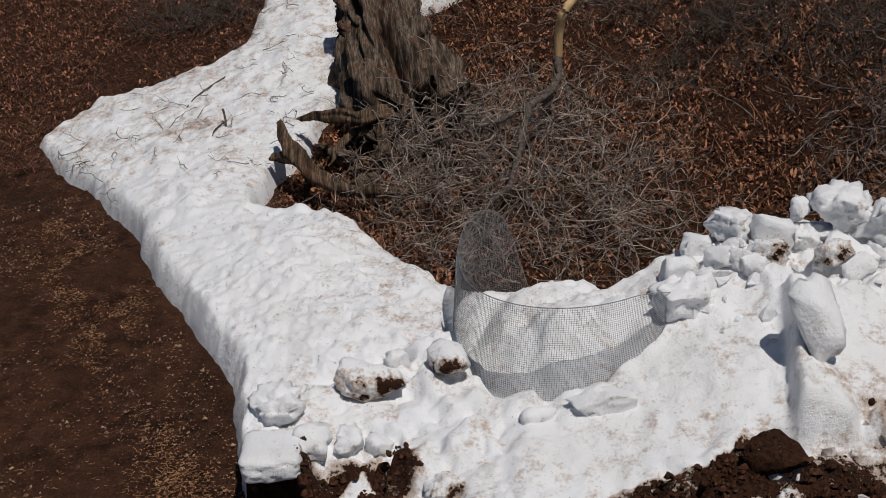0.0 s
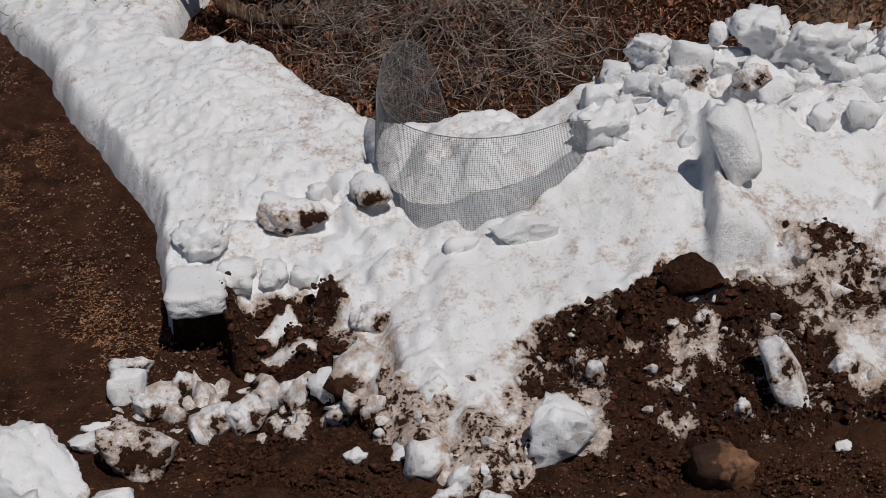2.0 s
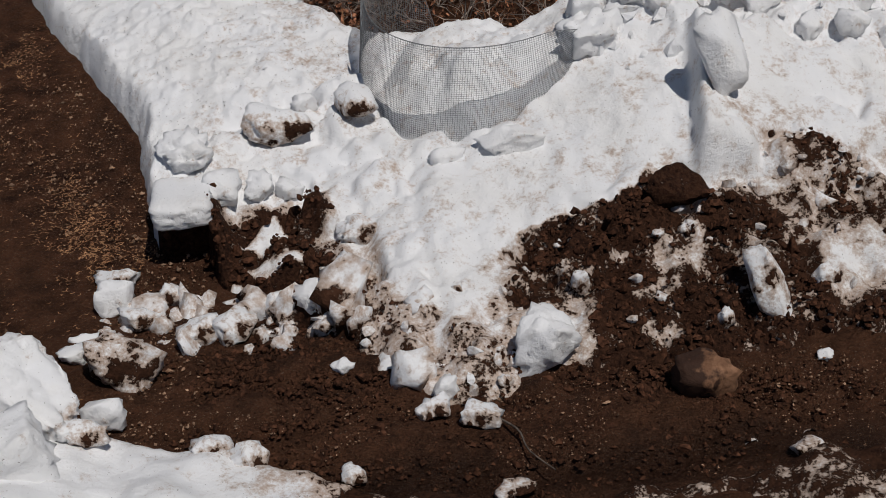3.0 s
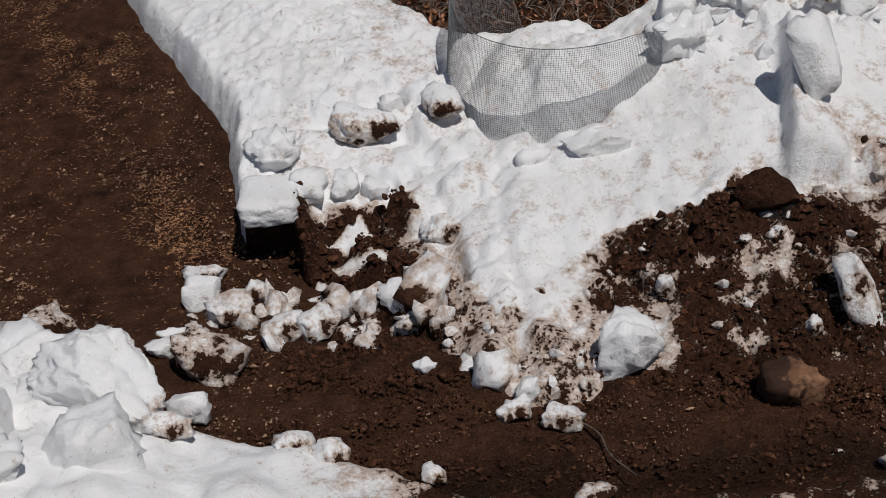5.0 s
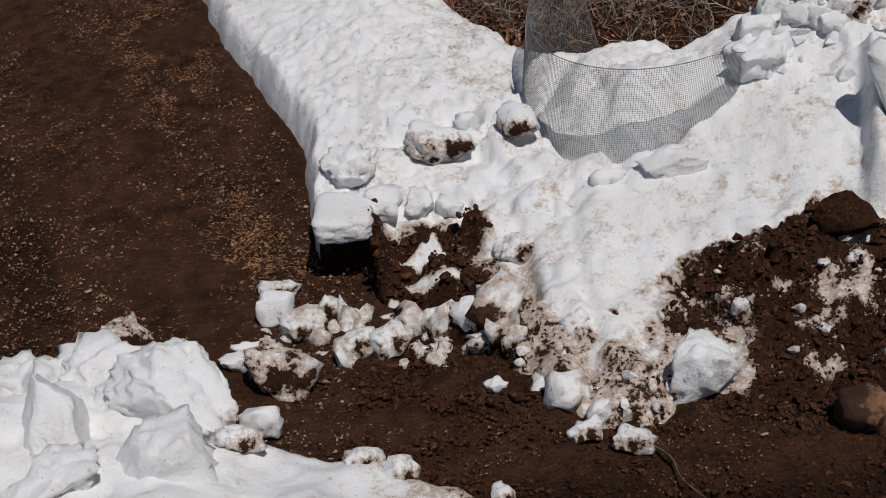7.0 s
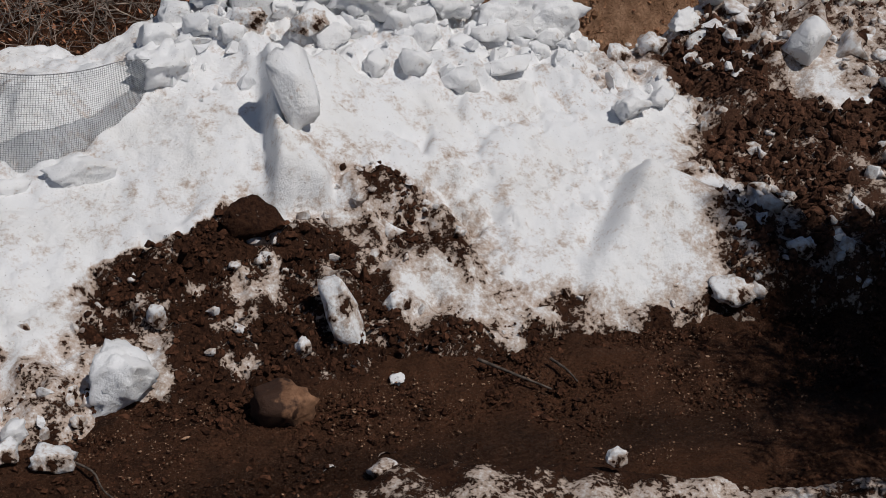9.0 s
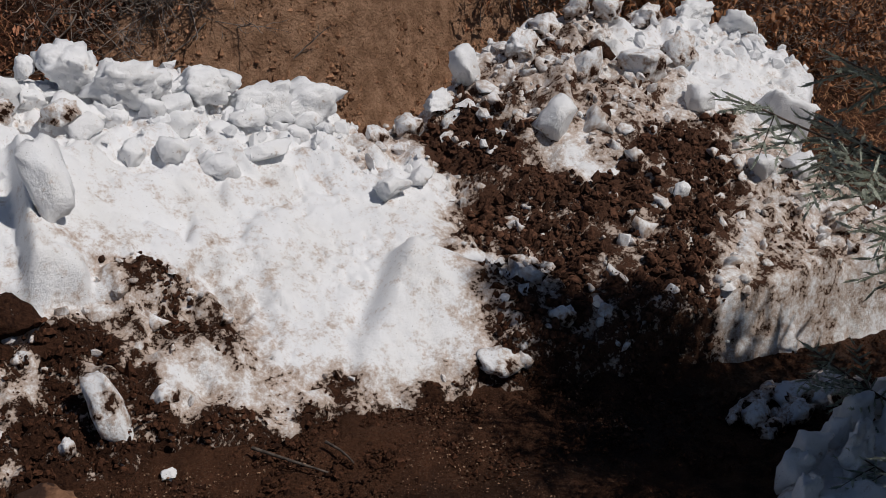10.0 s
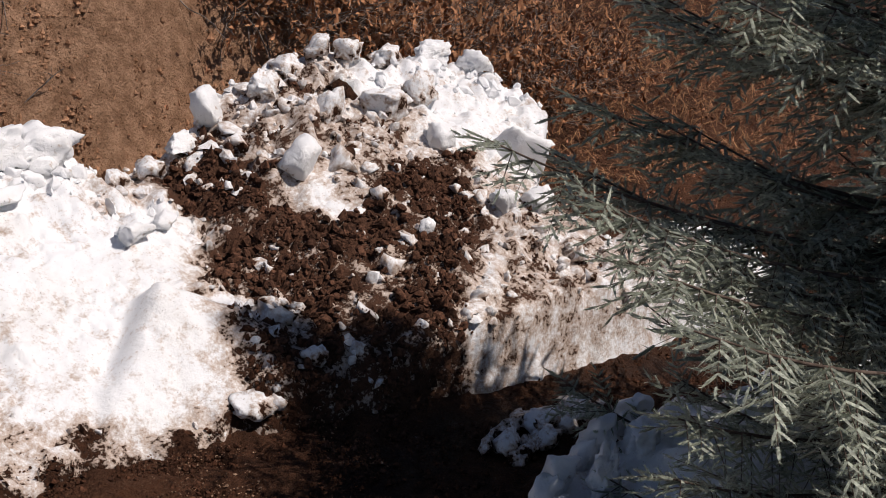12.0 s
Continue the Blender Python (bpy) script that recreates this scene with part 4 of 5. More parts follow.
# ---- the rotten log, its roots, and brush ----
def old_log():
    thing = tagged(new("rotten_log"), "grey weathered rotten log with a hollow root end", "log")
    axis = bend([(0.26, 9.86, 0.98), (0.17, 10.45, 1.24), (0.05, 11.14, 1.48), (-0.03, 11.75, 1.66)], 70)
    nseg = 96
    a = np.linspace(0, 2 * math.pi, nseg, endpoint=False)
    verts = []
    for k, c in enumerate(axis):
        s = k / 69
        one = np.full(nseg, s)
        base = 0.44 - 0.09 * s
        grooves = 0.24 * fbm(a * 1.3 + 40, one * 0.7, 0.5, 4, 31) + 0.07 * fbm(a * 6, one * 1.6, 0.5, 4, 32) + 0.11 * plates(a * 1.2, one * 2.5, 0.4, 49)
        flare = 0.22 * math.exp(-s * 8) * (0.3 + fbm(a * 2.2, one * 3, 0.6, 3, 33))
        split = -0.26 * np.exp(-((a - 1.75 + 0.3 * s) / 0.22) ** 2) - 0.12 * np.exp(-((a - 0.9) / 0.08) ** 2)
        r = base + grooves + flare + split
        ragged = 0.22 * fbm(a * 2.0, one * 0 + 3.0, 0.5, 3, 34) * math.exp(-s * 14)
        verts.append(np.stack([c[0] + r * np.cos(a), c[1] - 0.25 * np.sin(a) * r + ragged, c[2] + 0.9 * r * np.sin(a)], -1))
    inner = verts[0] * 1.0
    inner = axis[0] + (inner - axis[0]) * 0.62 + np.array([0, 0.05, 0])
    deep = axis[0] + (inner - axis[0]) * 0.5 + np.array([0, 0.55, 0.15])
    rings = [deep, inner] + verts
    verts = np.vstack(rings + [axis[0][None] + np.array([[0, 0.6, 0.16]])])
    m = len(rings)
    i = np.arange(m * nseg).reshape(m, nseg)
    j = np.roll(i, -1, axis=1)
    quads = np.stack([i[:-1], j[:-1], j[1:], i[1:]], -1).reshape(-1, 4)
    tris = np.stack([np.full(nseg, m * nseg), j[0], i[0]], -1)
    part_mesh("trunk", mesh_of("trunk", verts, [quads, tris], M_OLDWOOD), thing)
    for pts, r0, r1 in (([(0.35, 8.9, 0.72), (0.08, 8.82, 0.80), (-0.26, 8.8, 0.85), (-0.5, 8.99, 0.92), (-0.69, 9.33, 1.04), (-0.78, 9.64, 1.19)], 0.035, 0.065),
                        ([(-0.55, 9.15, 0.95), (-0.74, 9.36, 0.97), (-0.86, 9.42, 0.94)], 0.055, 0.03),
                        ([(0.1, 9.9, 1.15), (-0.15, 9.67, 1.16), (-0.37, 9.75, 1.18), (-0.55, 9.82, 1.17), (-0.66, 9.88, 1.12)], 0.08, 0.03),
                        ([(0.38, 10.0, 1.05), (0.45, 9.75, 1.05), (0.42, 9.45, 0.88)], 0.09, 0.04),
                        ([(0.02, 10.0, 1.05), (-0.02, 9.7, 1.05), (0.05, 9.4, 0.86)], 0.09, 0.04),
                        ([(0.2, 10.0, 1.2), (0.2, 9.75, 1.25), (0.15, 9.5, 1.12)], 0.06, 0.02),
                        ([(-0.1, 9.95, 1.1), (-0.3, 9.6, 1.0), (-0.42, 9.3, 0.9)], 0.05, 0.02)):
        line = bend(pts, 44)
        rad = np.interp(np.arange(44), [0, 4, 33, 43], [r0 * 0.3, r0 * 0.8, r1, r1 * 0.2])
        v, f = tubes(line[None], rad[None], 20)
        around = (v - np.repeat(line, 20, axis=0)).reshape(44, 20, 3)
        phi, s = np.arange(20) * math.pi / 10, np.linspace(0, 1, 44)[:, None]
        ridge = 1 + 0.22 * np.sin(3 * phi[None] + 2.5 * s + r0 * 70) + 0.14 * np.sin(7 * phi[None] - 3 * s) + 0.16 * fbm(np.repeat(s * 6, 20, 1), np.repeat(phi[None], 44, 0), 1.0, 3, 61)
        v = (line[:, None] + around * ridge[..., None]).reshape(-1, 3)
        v = v + 0.030 * np.array([noise.noise_vector(Vector(q) * 6) for q in v]) + 0.010 * np.array([noise.noise_vector(Vector(q) * 30) for q in v])
        part_mesh("root", mesh_of("root", v, f, M_ROOT), thing, "torn brown root arm")
    r = np.random.default_rng(17)
    for i in range(26):  # crumbling wood of the torn root plate
        x, y = r.uniform(-0.55, 0.62), r.uniform(9.15, 10.1)
        long = r.uniform(0.16, 0.42)
        piece = part_mesh("splinter", lump_mesh("splinter", (long, long * r.uniform(0.3, 0.6), long * r.uniform(0.25, 0.5)), M_OLDWOOD, 4000 + i, 0.3, 0.38, 4), thing)
        piece.matrix_world = pose(x, y, float(ground(np.array([x]), np.array([y]))[0]) + 0.08 + 0.28 * max(0.0, y - 9.3) * r.random(), r.uniform(-40, 40), r.uniform(-35, 35), r.uniform(0, 180))


old_log()


def twig_lines(n, x, y, z, length, rise, seed, k=9, bend_amount=0.5, heading=None):
    """Crooked twigs starting at the given places."""
    r = np.random.default_rng(seed)
    a = r.uniform(0, 2 * math.pi, n) if heading is None else heading + r.normal(0, 0.8, n)
    d = np.stack([np.cos(a), np.sin(a), r.normal(rise, 0.35, n)], -1)
    d /= np.linalg.norm(d, axis=1, keepdims=True)
    seg = (length / (k - 1))[:, None]
    p = np.stack([x, y, z], -1)
    out = [p]
    for _ in range(k - 1):
        d = d + r.normal(0, bend_amount / math.sqrt(k), (n, 3)) + np.array([0, 0, -0.02])
        d /= np.linalg.norm(d, axis=1, keepdims=True)
        p = p + d * seg
        out.append(p)
    return np.stack(out, 1)


def with_side_twigs(lines, per, seed, share=0.45):
    r = np.random.default_rng(seed)
    n, k, _ = lines.shape
    pick, at = np.repeat(np.arange(n), per), r.integers(2, k - 1, n * per)
    base = lines[pick, at]
    d = lines[pick, at] - lines[pick, at - 1]
    seg = np.linalg.norm(d, axis=1, keepdims=True)
    d = d / (seg + 1e-9) + r.normal(0, 0.75, d.shape)
    d /= np.linalg.norm(d, axis=1, keepdims=True)
    p, out = base, [base]
    for _ in range(5):
        d = d + r.normal(0, 0.28, d.shape)
        d /= np.linalg.norm(d, axis=1, keepdims=True)
        p = p + d * seg * share * (k - 1) / 5 * r.uniform(0.5, 1.1, (len(p), 1))
        out.append(p)
    return np.stack(out, 1)


def twig_mesh(name, sets, material):
    vs, fs, base = [], [], 0
    for lines, r0, r1 in sets:
        n, k, _ = lines.shape
        rad = np.linspace(r0, r1, k)[None] * rng.uniform(0.6, 1.4, (n, 1))
        v, f = tubes(lines, rad, 3)
        vs.append(v), fs.append(f + base)
        base += len(v)
    return mesh_of(name, np.vstack(vs), np.vstack(fs), material)


def brush_pile():
    n = 760
    r = np.random.default_rng(21)
    x, y = r.uniform(-0.35, 2.1, n), r.uniform(7.3, 10.2, n)
    keep = (y > 7.4 + 0.9 * np.clip(0.3 - x, 0, 1) - 0.15 * (x > 0.8)) & (x < 2.3 - 0.25 * (y - 8)) & ((x > 0.05) | (y < 9.1))
    x, y = x[keep], y[keep]
    g = ground(x, y)
    z = g + r.uniform(0.02, 1.0, len(x)) ** 0.7 * 0.40 * np.clip(1.3 - 0.6 * np.abs(x - 0.8), 0.3, 1) * step(7.1, 8.0, y)
    main = twig_lines(len(x), x, y, z, r.uniform(0.25, 0.75, len(x)), 0.1, 22, 8, 1.0)
    main = main[np.max(inside(main[..., 0], main[..., 1], FIELD), axis=1) < 0.15]
    main[..., 2] = np.maximum(main[..., 2], ground(main[..., 0], main[..., 1]) + 0.02)
    side = with_side_twigs(main, 4, 23)
    side[..., 2] = np.maximum(side[..., 2], ground(side[..., 0], side[..., 1]) + 0.015)
    thing = tagged(new("brush_pile"), "tangled pile of grey leafless oak twigs", "brush pile")
    tagged(part_mesh("twig_tangle", twig_mesh("twig_tangle", [(main, 0.0048, 0.0022), (side, 0.0025, 0.0014)], M_BRUSH), thing), kind="stuff")
    for pts, r0, r1 in (([(1.47, 10.38, 1.38), (1.36, 9.71, 1.31), (1.11, 9.26, 1.27), (0.98, 8.78, 1.12), (0.84, 8.3, 0.98), (0.65, 8.13, 0.85), (0.5, 8.1, 0.69)], 0.036, 0.013),
                        ([(1.11, 9.26, 1.27), (0.79, 9.02, 1.22), (0.49, 8.95, 1.16), (0.25, 9.01, 1.07)], 0.024, 0.009),
                        ([(1.48, 11.03, 1.43), (1.23, 10.95, 1.41), (0.92, 10.88, 1.30)], 0.014, 0.005),
                        ([(0.94, 8.7, 1.05), (1.25, 8.5, 0.95), (1.6, 8.3, 0.85), (1.9, 8.1, 0.72)], 0.013, 0.005),
                        ([(1.45, 10.2, 1.36), (1.44, 9.53, 1.12), (1.24, 8.83, 0.88)], 0.016, 0.006),
                        ([(1.40, 9.9, 1.33), (1.62, 9.7, 1.2), (1.9, 9.2, 1.0)], 0.014, 0.005),
                        ([(0.98, 8.8, 1.12), (0.7, 8.6, 1.05), (0.35, 8.5, 0.95), (0.05, 8.45, 0.8)], 0.012, 0.004)):
        line = bend(pts, 30) + 0.012 * np.random.default_rng(5).normal(size=(30, 3))
        v, f = tubes(line[None], np.linspace(r0, r1, 30)[None], 8)
        part_mesh("branch", mesh_of("branch", v, f, M_BRANCH), thing, "thick grey fallen branch")
    line = bend([(1.47, 10.38, 1.40), (1.475, 10.35, 1.59), (1.52, 10.29, 1.78), (1.62, 10.3, 1.88), (1.70, 10.27, 1.95)], 24)
    v, f = tubes(line[None], np.array([0.036] * 20 + [0.034, 0.03, 0.022, 0.01])[None], 10)
    v = v + 0.010 * np.array([noise.noise_vector(Vector((q[0] * 30, q[1] * 30, q[2] * 4))) for q in v])
    part_mesh("snapped_branch", mesh_of("snapped_branch", v, f, M_FRESH), thing, "freshly split pale yellow wood")


brush_pile()


def loop_twig():
    """The dark bent twig that stands up out of the snow."""
    v1, f1 = tubes(bend([(-1.30, 10.5, 1.12), (-1.27, 10.35, 1.05), (-1.26, 10.2, 0.92), (-1.25, 10.1, 0.82)], 16)[None], np.full((1, 16), 0.009), 6)
    v2, f2 = tubes(bend([(-1.26, 10.35, 1.06), (-1.36, 10.25, 1.0), (-1.36, 10.2, 0.92), (-1.26, 10.1, 0.82)], 16)[None], np.full((1, 16), 0.006), 6)
    tagged(new("bent_twig", mesh_of("bent_twig", np.vstack([v1, v2]), np.vstack([f1, f2 + len(v1)]), M_BRANCH)), "dark looped twig standing in the snow", "twig")


loop_twig()


# ---- scattered litter ----
def leaf_stuff(name, label, x, y, z, size, material, seed, stand=0.6):
    """Curled dead leaves, each a bent six-corner blade."""
    r = np.random.default_rng(seed)
    n = len(x)
    a, tilt = r.uniform(0, 2 * math.pi, n), r.normal(0, stand, (n, 2))
    u = np.stack([np.cos(a), np.sin(a), tilt[:, 0]], -1)
    w = np.stack([-np.sin(a), np.cos(a), tilt[:, 1]], -1)
    up = np.cross(u, w)
    s = (size * r.uniform(0.6, 1.3, n))[:, None]
    c = np.stack([x, y, z], -1)
    curl = r.uniform(-0.35, 0.35, (n, 1))
    pts = [c - u * s * 0.5, c - u * s * 0.1 + w * s * 0.21 + up * s * curl, c - u * s * 0.1 - w * s * 0.21 + up * s * curl,
           c + u * s * 0.28 + w * s * 0.17 + up * s * curl * 0.6, c + u * s * 0.28 - w * s * 0.17 + up * s * curl * 0.6, c + u * s * 0.55]
    verts = np.stack(pts, 1).reshape(-1, 3)
    b = np.arange(n)[:, None] * 6
    tris = np.concatenate([b + np.array(t)[None] for t in ((0, 2, 1), (3, 4, 5))])
    quads = b + np.array((1, 2, 4, 3))[None]
    tagged(new(name, mesh_of(name, verts, [tris, quads], material, False)), label, "leaf litter", kind="stuff")


def scatter(n, x0, x1, y0, y1, seed):
    r = np.random.default_rng(seed)
    return r.uniform(x0, x1, n), r.uniform(y0, y1, n), r


x, y, r = scatter(110000, -0.8, 9.0, 6.2, 14.3, 51)
dens = 0.25 + 0.75 * step(-0.25, 0.25, fbm(x, y, 0.45, 4, 52))
dens = dens * np.where((x > 3.2) & (x < 7.2) & (y < 8.05), 0.04, 1) * np.where((bank(x, y) > ground(x, y) - 0.02) | (y < 7.4) & (x < 7.3), 0, 1) * np.where(x > 7, 0.45, 1) * np.where(inside(x, y, FIELD) > 0, np.where(inside(x, y, FIELD) < 0.12, 0.2, 0.02), 1)
k = r.random(len(x)) < dens
x, y = x[k], y[k]
leaf_stuff("leaf_litter", "rust-brown dead oak leaves matted over the slope", x, y, ground(x, y) + r.uniform(0.0, 0.07, len(x)), 0.033, M_LEAF, 53, 0.9)

x, y, r = scatter(14000, 7.0, 18.0, 5.6, 12.5, 58)
k = bank(x, y) < ground(x, y) - 0.02
x, y = x[k], y[k]
leaf_stuff("dead_leaves", "tan and rust dead leaves on the bank side", x, y, ground(x, y) + r.uniform(0.0, 0.04, len(x)), 0.038, M_LEAF, 59, 0.5)

x, y, r = scatter(26000, -7.0, -0.6, 10.3, 17.0, 55)
k = (r.random(len(x)) < step(-0.25, 0.5, fbm(x, y, 0.9, 3, 56) + 0.25 * (y - 11.5))) & (inside(x, y, FIELD) < 0)
x, y = x[k], y[k]
leaf_stuff("fallen_leaves", "reddish dead leaves and needles on bare ground", x, y, ground(x, y) + r.uniform(0.0, 0.06, len(x)), 0.028, M_LEAF, 57, 0.8)


def strips(name, label, category, x, y, z, length, width, material, seed, flat=0.12):
    r = np.random.default_rng(seed)
    n = len(x)
    a = r.uniform(0, 2 * math.pi, n)
    d = np.stack([np.cos(a), np.sin(a), r.normal(0, flat, n)], -1) * (length * r.uniform(0.5, 1.2, n))[:, None] * 0.5
    w = np.stack([-np.sin(a), np.cos(a), np.zeros(n)], -1) * width * 0.5
    c = np.stack([x, y, z], -1)
    mid = c + w * r.normal(0, 3, (n, 1))
    verts = np.stack([c - d - w, c - d + w, mid + w, mid - w, c + d + w * 0.5, c + d - w * 0.5], 1).reshape(-1, 3)
    b = np.arange(n)[:, None] * 6
    quads = np.concatenate([b + np.array(q)[None] for q in ((0, 3, 2, 1), (3, 5, 4, 2))])
    tagged(new(name, mesh_of(name, verts, quads, material, False)), label, category, kind="stuff")


x, y, r = scatter(26000, -6.5, -0.7, 4.5, 16.0, 61)
k = (inside(x, y, FIELD) < -0.02) & (r.random(len(x)) < step(-0.3, 0.5, fbm(x, y * 0.5, 0.7, 3, 62)))
x, y = x[k], y[k]
strips("needle_litter", "brown fallen pine needles on the track", "needle litter", x, y, ground(x, y) + 0.02, 0.030, 0.0035, M_NEEDLE, 63)
x, y, r = scatter(52000, -3.2, -0.85, 5.2, 9.5, 161)
edge = inside(x, y, FIELD) + 0.18 * fbm(x, y, 0.5, 3, 162)
k = (inside(x, y, FIELD) < -0.02) & (r.random(len(x)) < np.exp(-((edge + 0.42) / 0.2) ** 2) * step(-0.3, 0.3, fbm(x * 1.6, y * 0.7, 0.35, 3, 163)) + 0.05)
x, y = x[k], y[k]
strips("straw_litter", "pale tan straw drifts along the track", "needle litter", x, y, ground(x, y) + 0.030, 0.022, 0.0045, M_STRAW, 164)
x, y, r = scatter(24000, -6.5, -0.4, 10.6, 15.5, 167)
k = inside(x, y, FIELD) < 0.02
x, y = x[k], y[k]
strips("needle_bed", "reddish bed of fallen needles and fine straw", "needle litter", x, y, ground(x, y) + r.uniform(0.02, 0.07, len(x)), 0.085, 0.0045, M_REDSTRAW, 168, 0.35)
x, y, r = scatter(20000, 6.8, 18.0, 6.2, 12.5, 165)
k = bank(x, y) < ground(x, y) - 0.02
x, y = x[k], y[k]
strips("dry_grass", "tan dry grass and straw behind the snow heap", "needle litter", x, y, ground(x, y) + r.uniform(0.02, 0.10, len(x)), 0.16, 0.006, M_STRAW, 166, 0.5)
x, y, r = scatter(14000, -0.5, 12.0, 7.5, 14.0, 64)
k = (x < 3.2) | (x > 7.0) | (y > 8.1)
x, y = x[k], y[k]
strips("dry_stems", "pale dry grass stems and twigs over litter", "needle litter", x, y, ground(x, y) + r.uniform(0.02, 0.10, len(x)), 0.15, 0.0045, M_NEEDLE, 65, 0.4)
x, y, r = scatter(3500, -3.0, 0.9, 6.3, 13.3, 66)
k = inside(x, y, FIELD) > 0.05
x, y = x[k], y[k]
strips("snow_litter", "thin brown needles and bark bits on snow", "needle litter", x, y, snow_top(x, y) + 0.006, 0.020, 0.0035, M_TWIG, 67)
x, y, r = scatter(170, -2.8, 0.9, 8.0, 13.0, 68)
k = inside(x, y, FIELD) > 0.03
k &= r.random(len(x)) < step(8.5, 10.5, y + 1.5 * step(-2, 0, x))
x, y = x[k], y[k]
lines = twig_lines(len(x), x, y, snow_top(x, y) + 0.02, r.uniform(0.1, 0.35, len(x)), 0.05, 69, bend_amount=0.9)
lines[..., 2] = np.maximum(lines[..., 2], snow_top(lines[..., 0], lines[..., 1]) + 0.006)
tagged(new("snow_twigs", twig_mesh("snow_twigs", [(lines, 0.004, 0.002), (with_side_twigs(lines, 2, 70), 0.002, 0.0012)], M_TWIG)),
       "fine grey twigs lying on the snow", "twigs", kind="stuff")


def shard(level, seed):
    """One small broken bit, about one unit across."""
    v, f = BALLS[level]
    r = np.random.default_rng(seed)
    v = v * r.uniform(0.7, 1.25, (1, 3))
    for _ in range(9):
        n = r.normal(size=3)
        n /= np.linalg.norm(n)
        v = v - np.clip(v @ n - r.uniform(0.35, 0.85), 0, None)[:, None] * n * 0.95
    return v * (1 + r.uniform(-0.22, 0.22, (len(v), 1))), f


def crumbs(name, label, category, x, y, z, size, material, seed, level=1, spread=0.5):
    """Many small broken bits in one mesh."""
    r = np.random.default_rng(seed)
    shapes = [shard(level, seed * 31 + i) for i in range(8)]
    f, count_v = shapes[0][1], len(shapes[0][0])
    n = len(x)
    v = np.stack([q[0] for q in shapes])[r.integers(0, 8, n)]
    sc = (size * np.clip(r.lognormal(0, spread, n), 0.3, 3.2))[:, None, None] * r.uniform(0.6, 1.2, (n, 1, 3))
    verts = v * sc * 0.5
    a = r.uniform(0, 2 * math.pi, n)
    c, s = np.cos(a)[:, None], np.sin(a)[:, None]
    vx, vy = verts[..., 0] * c - verts[..., 1] * s, verts[..., 0] * s + verts[..., 1] * c
    verts = np.stack([vx + x[:, None], vy + y[:, None], verts[..., 2] + z[:, None]], -1).reshape(-1, 3)
    faces = (f[None] + (np.arange(n) * count_v)[:, None, None]).reshape(-1, 3)
    tagged(new(name, mesh_of(name, verts, faces, material, level > 2)), label, category, kind="stuff")


def snow_lumps(x, y, z, size, material, seed, spread):
    """Loose lumps on the bank, one piece each, on a few shared meshes."""
    r = np.random.default_rng(seed)
    kinds = []
    for i in range(8):
        v, f = shard(2, seed * 31 + i)
        v = v * (1 + 0.34 * np.array([noise.fractal(Vector(q) * 2.2 + Vector((i, 3, 7)), 0.8, 2.1, 3) for q in v]))[:, None]
        kinds.append(mesh_of("snow_lump", v * size * 0.5, f, material))
    for px, py, pz in zip(x, y, z):
        s = float(np.clip(r.lognormal(0, spread), 0.35, 2.6))
        ob = new("snow_lump", kinds[r.integers(0, 8)])
        ob.parent = bpy.data.objects["snow_bank"]
        ob.matrix_world = pose(px, py, pz, *r.uniform(-30, 30, 2), r.uniform(0, 360)) @ Matrix.Diagonal((*(s * r.uniform(0.7, 1.25, 3)), 1.0))


x, y, r = scatter(36000, -1.0, 7.2, 3.8, 6.6, 71)
d = dirt_cover(x, y) + 0.35 * fbm(x, y, 0.2, 3, 72)
k = (d > 0.5) & (r.random(len(x)) < 0.75)
x, y = x[k], y[k]
z = np.maximum(snow_top(x, y), ground(x, y))
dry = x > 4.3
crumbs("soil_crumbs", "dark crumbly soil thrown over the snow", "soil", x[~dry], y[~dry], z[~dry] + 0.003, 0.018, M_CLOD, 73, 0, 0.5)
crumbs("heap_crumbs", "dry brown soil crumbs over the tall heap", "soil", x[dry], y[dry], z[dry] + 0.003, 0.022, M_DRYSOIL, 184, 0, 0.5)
x, y, r = scatter(38000, -1.0, 7.2, 4.2, 6.6, 171)
k = (dirt_cover(x, y) + 0.15 * fbm(x, y, 0.25, 3, 172) > 0.55) & (bank(x, y) > 0.03) & (x > -0.9)
x, y = x[k], y[k]
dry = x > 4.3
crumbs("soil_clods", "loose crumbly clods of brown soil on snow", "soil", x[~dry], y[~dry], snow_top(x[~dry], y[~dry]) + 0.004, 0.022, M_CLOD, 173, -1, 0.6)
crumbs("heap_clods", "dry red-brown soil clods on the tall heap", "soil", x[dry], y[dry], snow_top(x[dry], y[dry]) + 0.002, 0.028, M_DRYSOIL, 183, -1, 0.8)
x, y, r = scatter(150, -1.1, 0.15, 4.95, 5.5, 176)
k = r.random(len(x)) < step(0.32, 0.0, np.abs(y - 5.35 + 0.25 * (x + 1.0)))
x, y = x[k], y[k]
snow_lumps(x, y, np.maximum(snow_top(x, y), ground(x, y)) - 0.012, 0.12, M_STAINED, 177, 0.45)
x, y, r = scatter(34, 0.12, 0.95, 4.22, 5.05, 178)
k = snow_top(x, y) > ground(x, y) + 0.01
x, y = x[k], y[k]
snow_lumps(x, y, snow_top(x, y) - 0.020, 0.10, M_DIRTY, 179, 0.5)
x, y, r = scatter(1900, 0.9, 7.2, 4.3, 6.9, 174)
d = dirt_cover(x, y)
k = (d > 0.22) & (r.random(len(x)) < (0.12 + 0.22 * step(4.2, 4.6, x)) * (1 - 0.75 * step(0.5, 0.65, d))) & (bank(x, y) > 0.05)
x, y = x[k], y[k]
snow_lumps(x, y, snow_top(x, y) - 0.010, 0.085, M_STAINED, 175, 0.5)
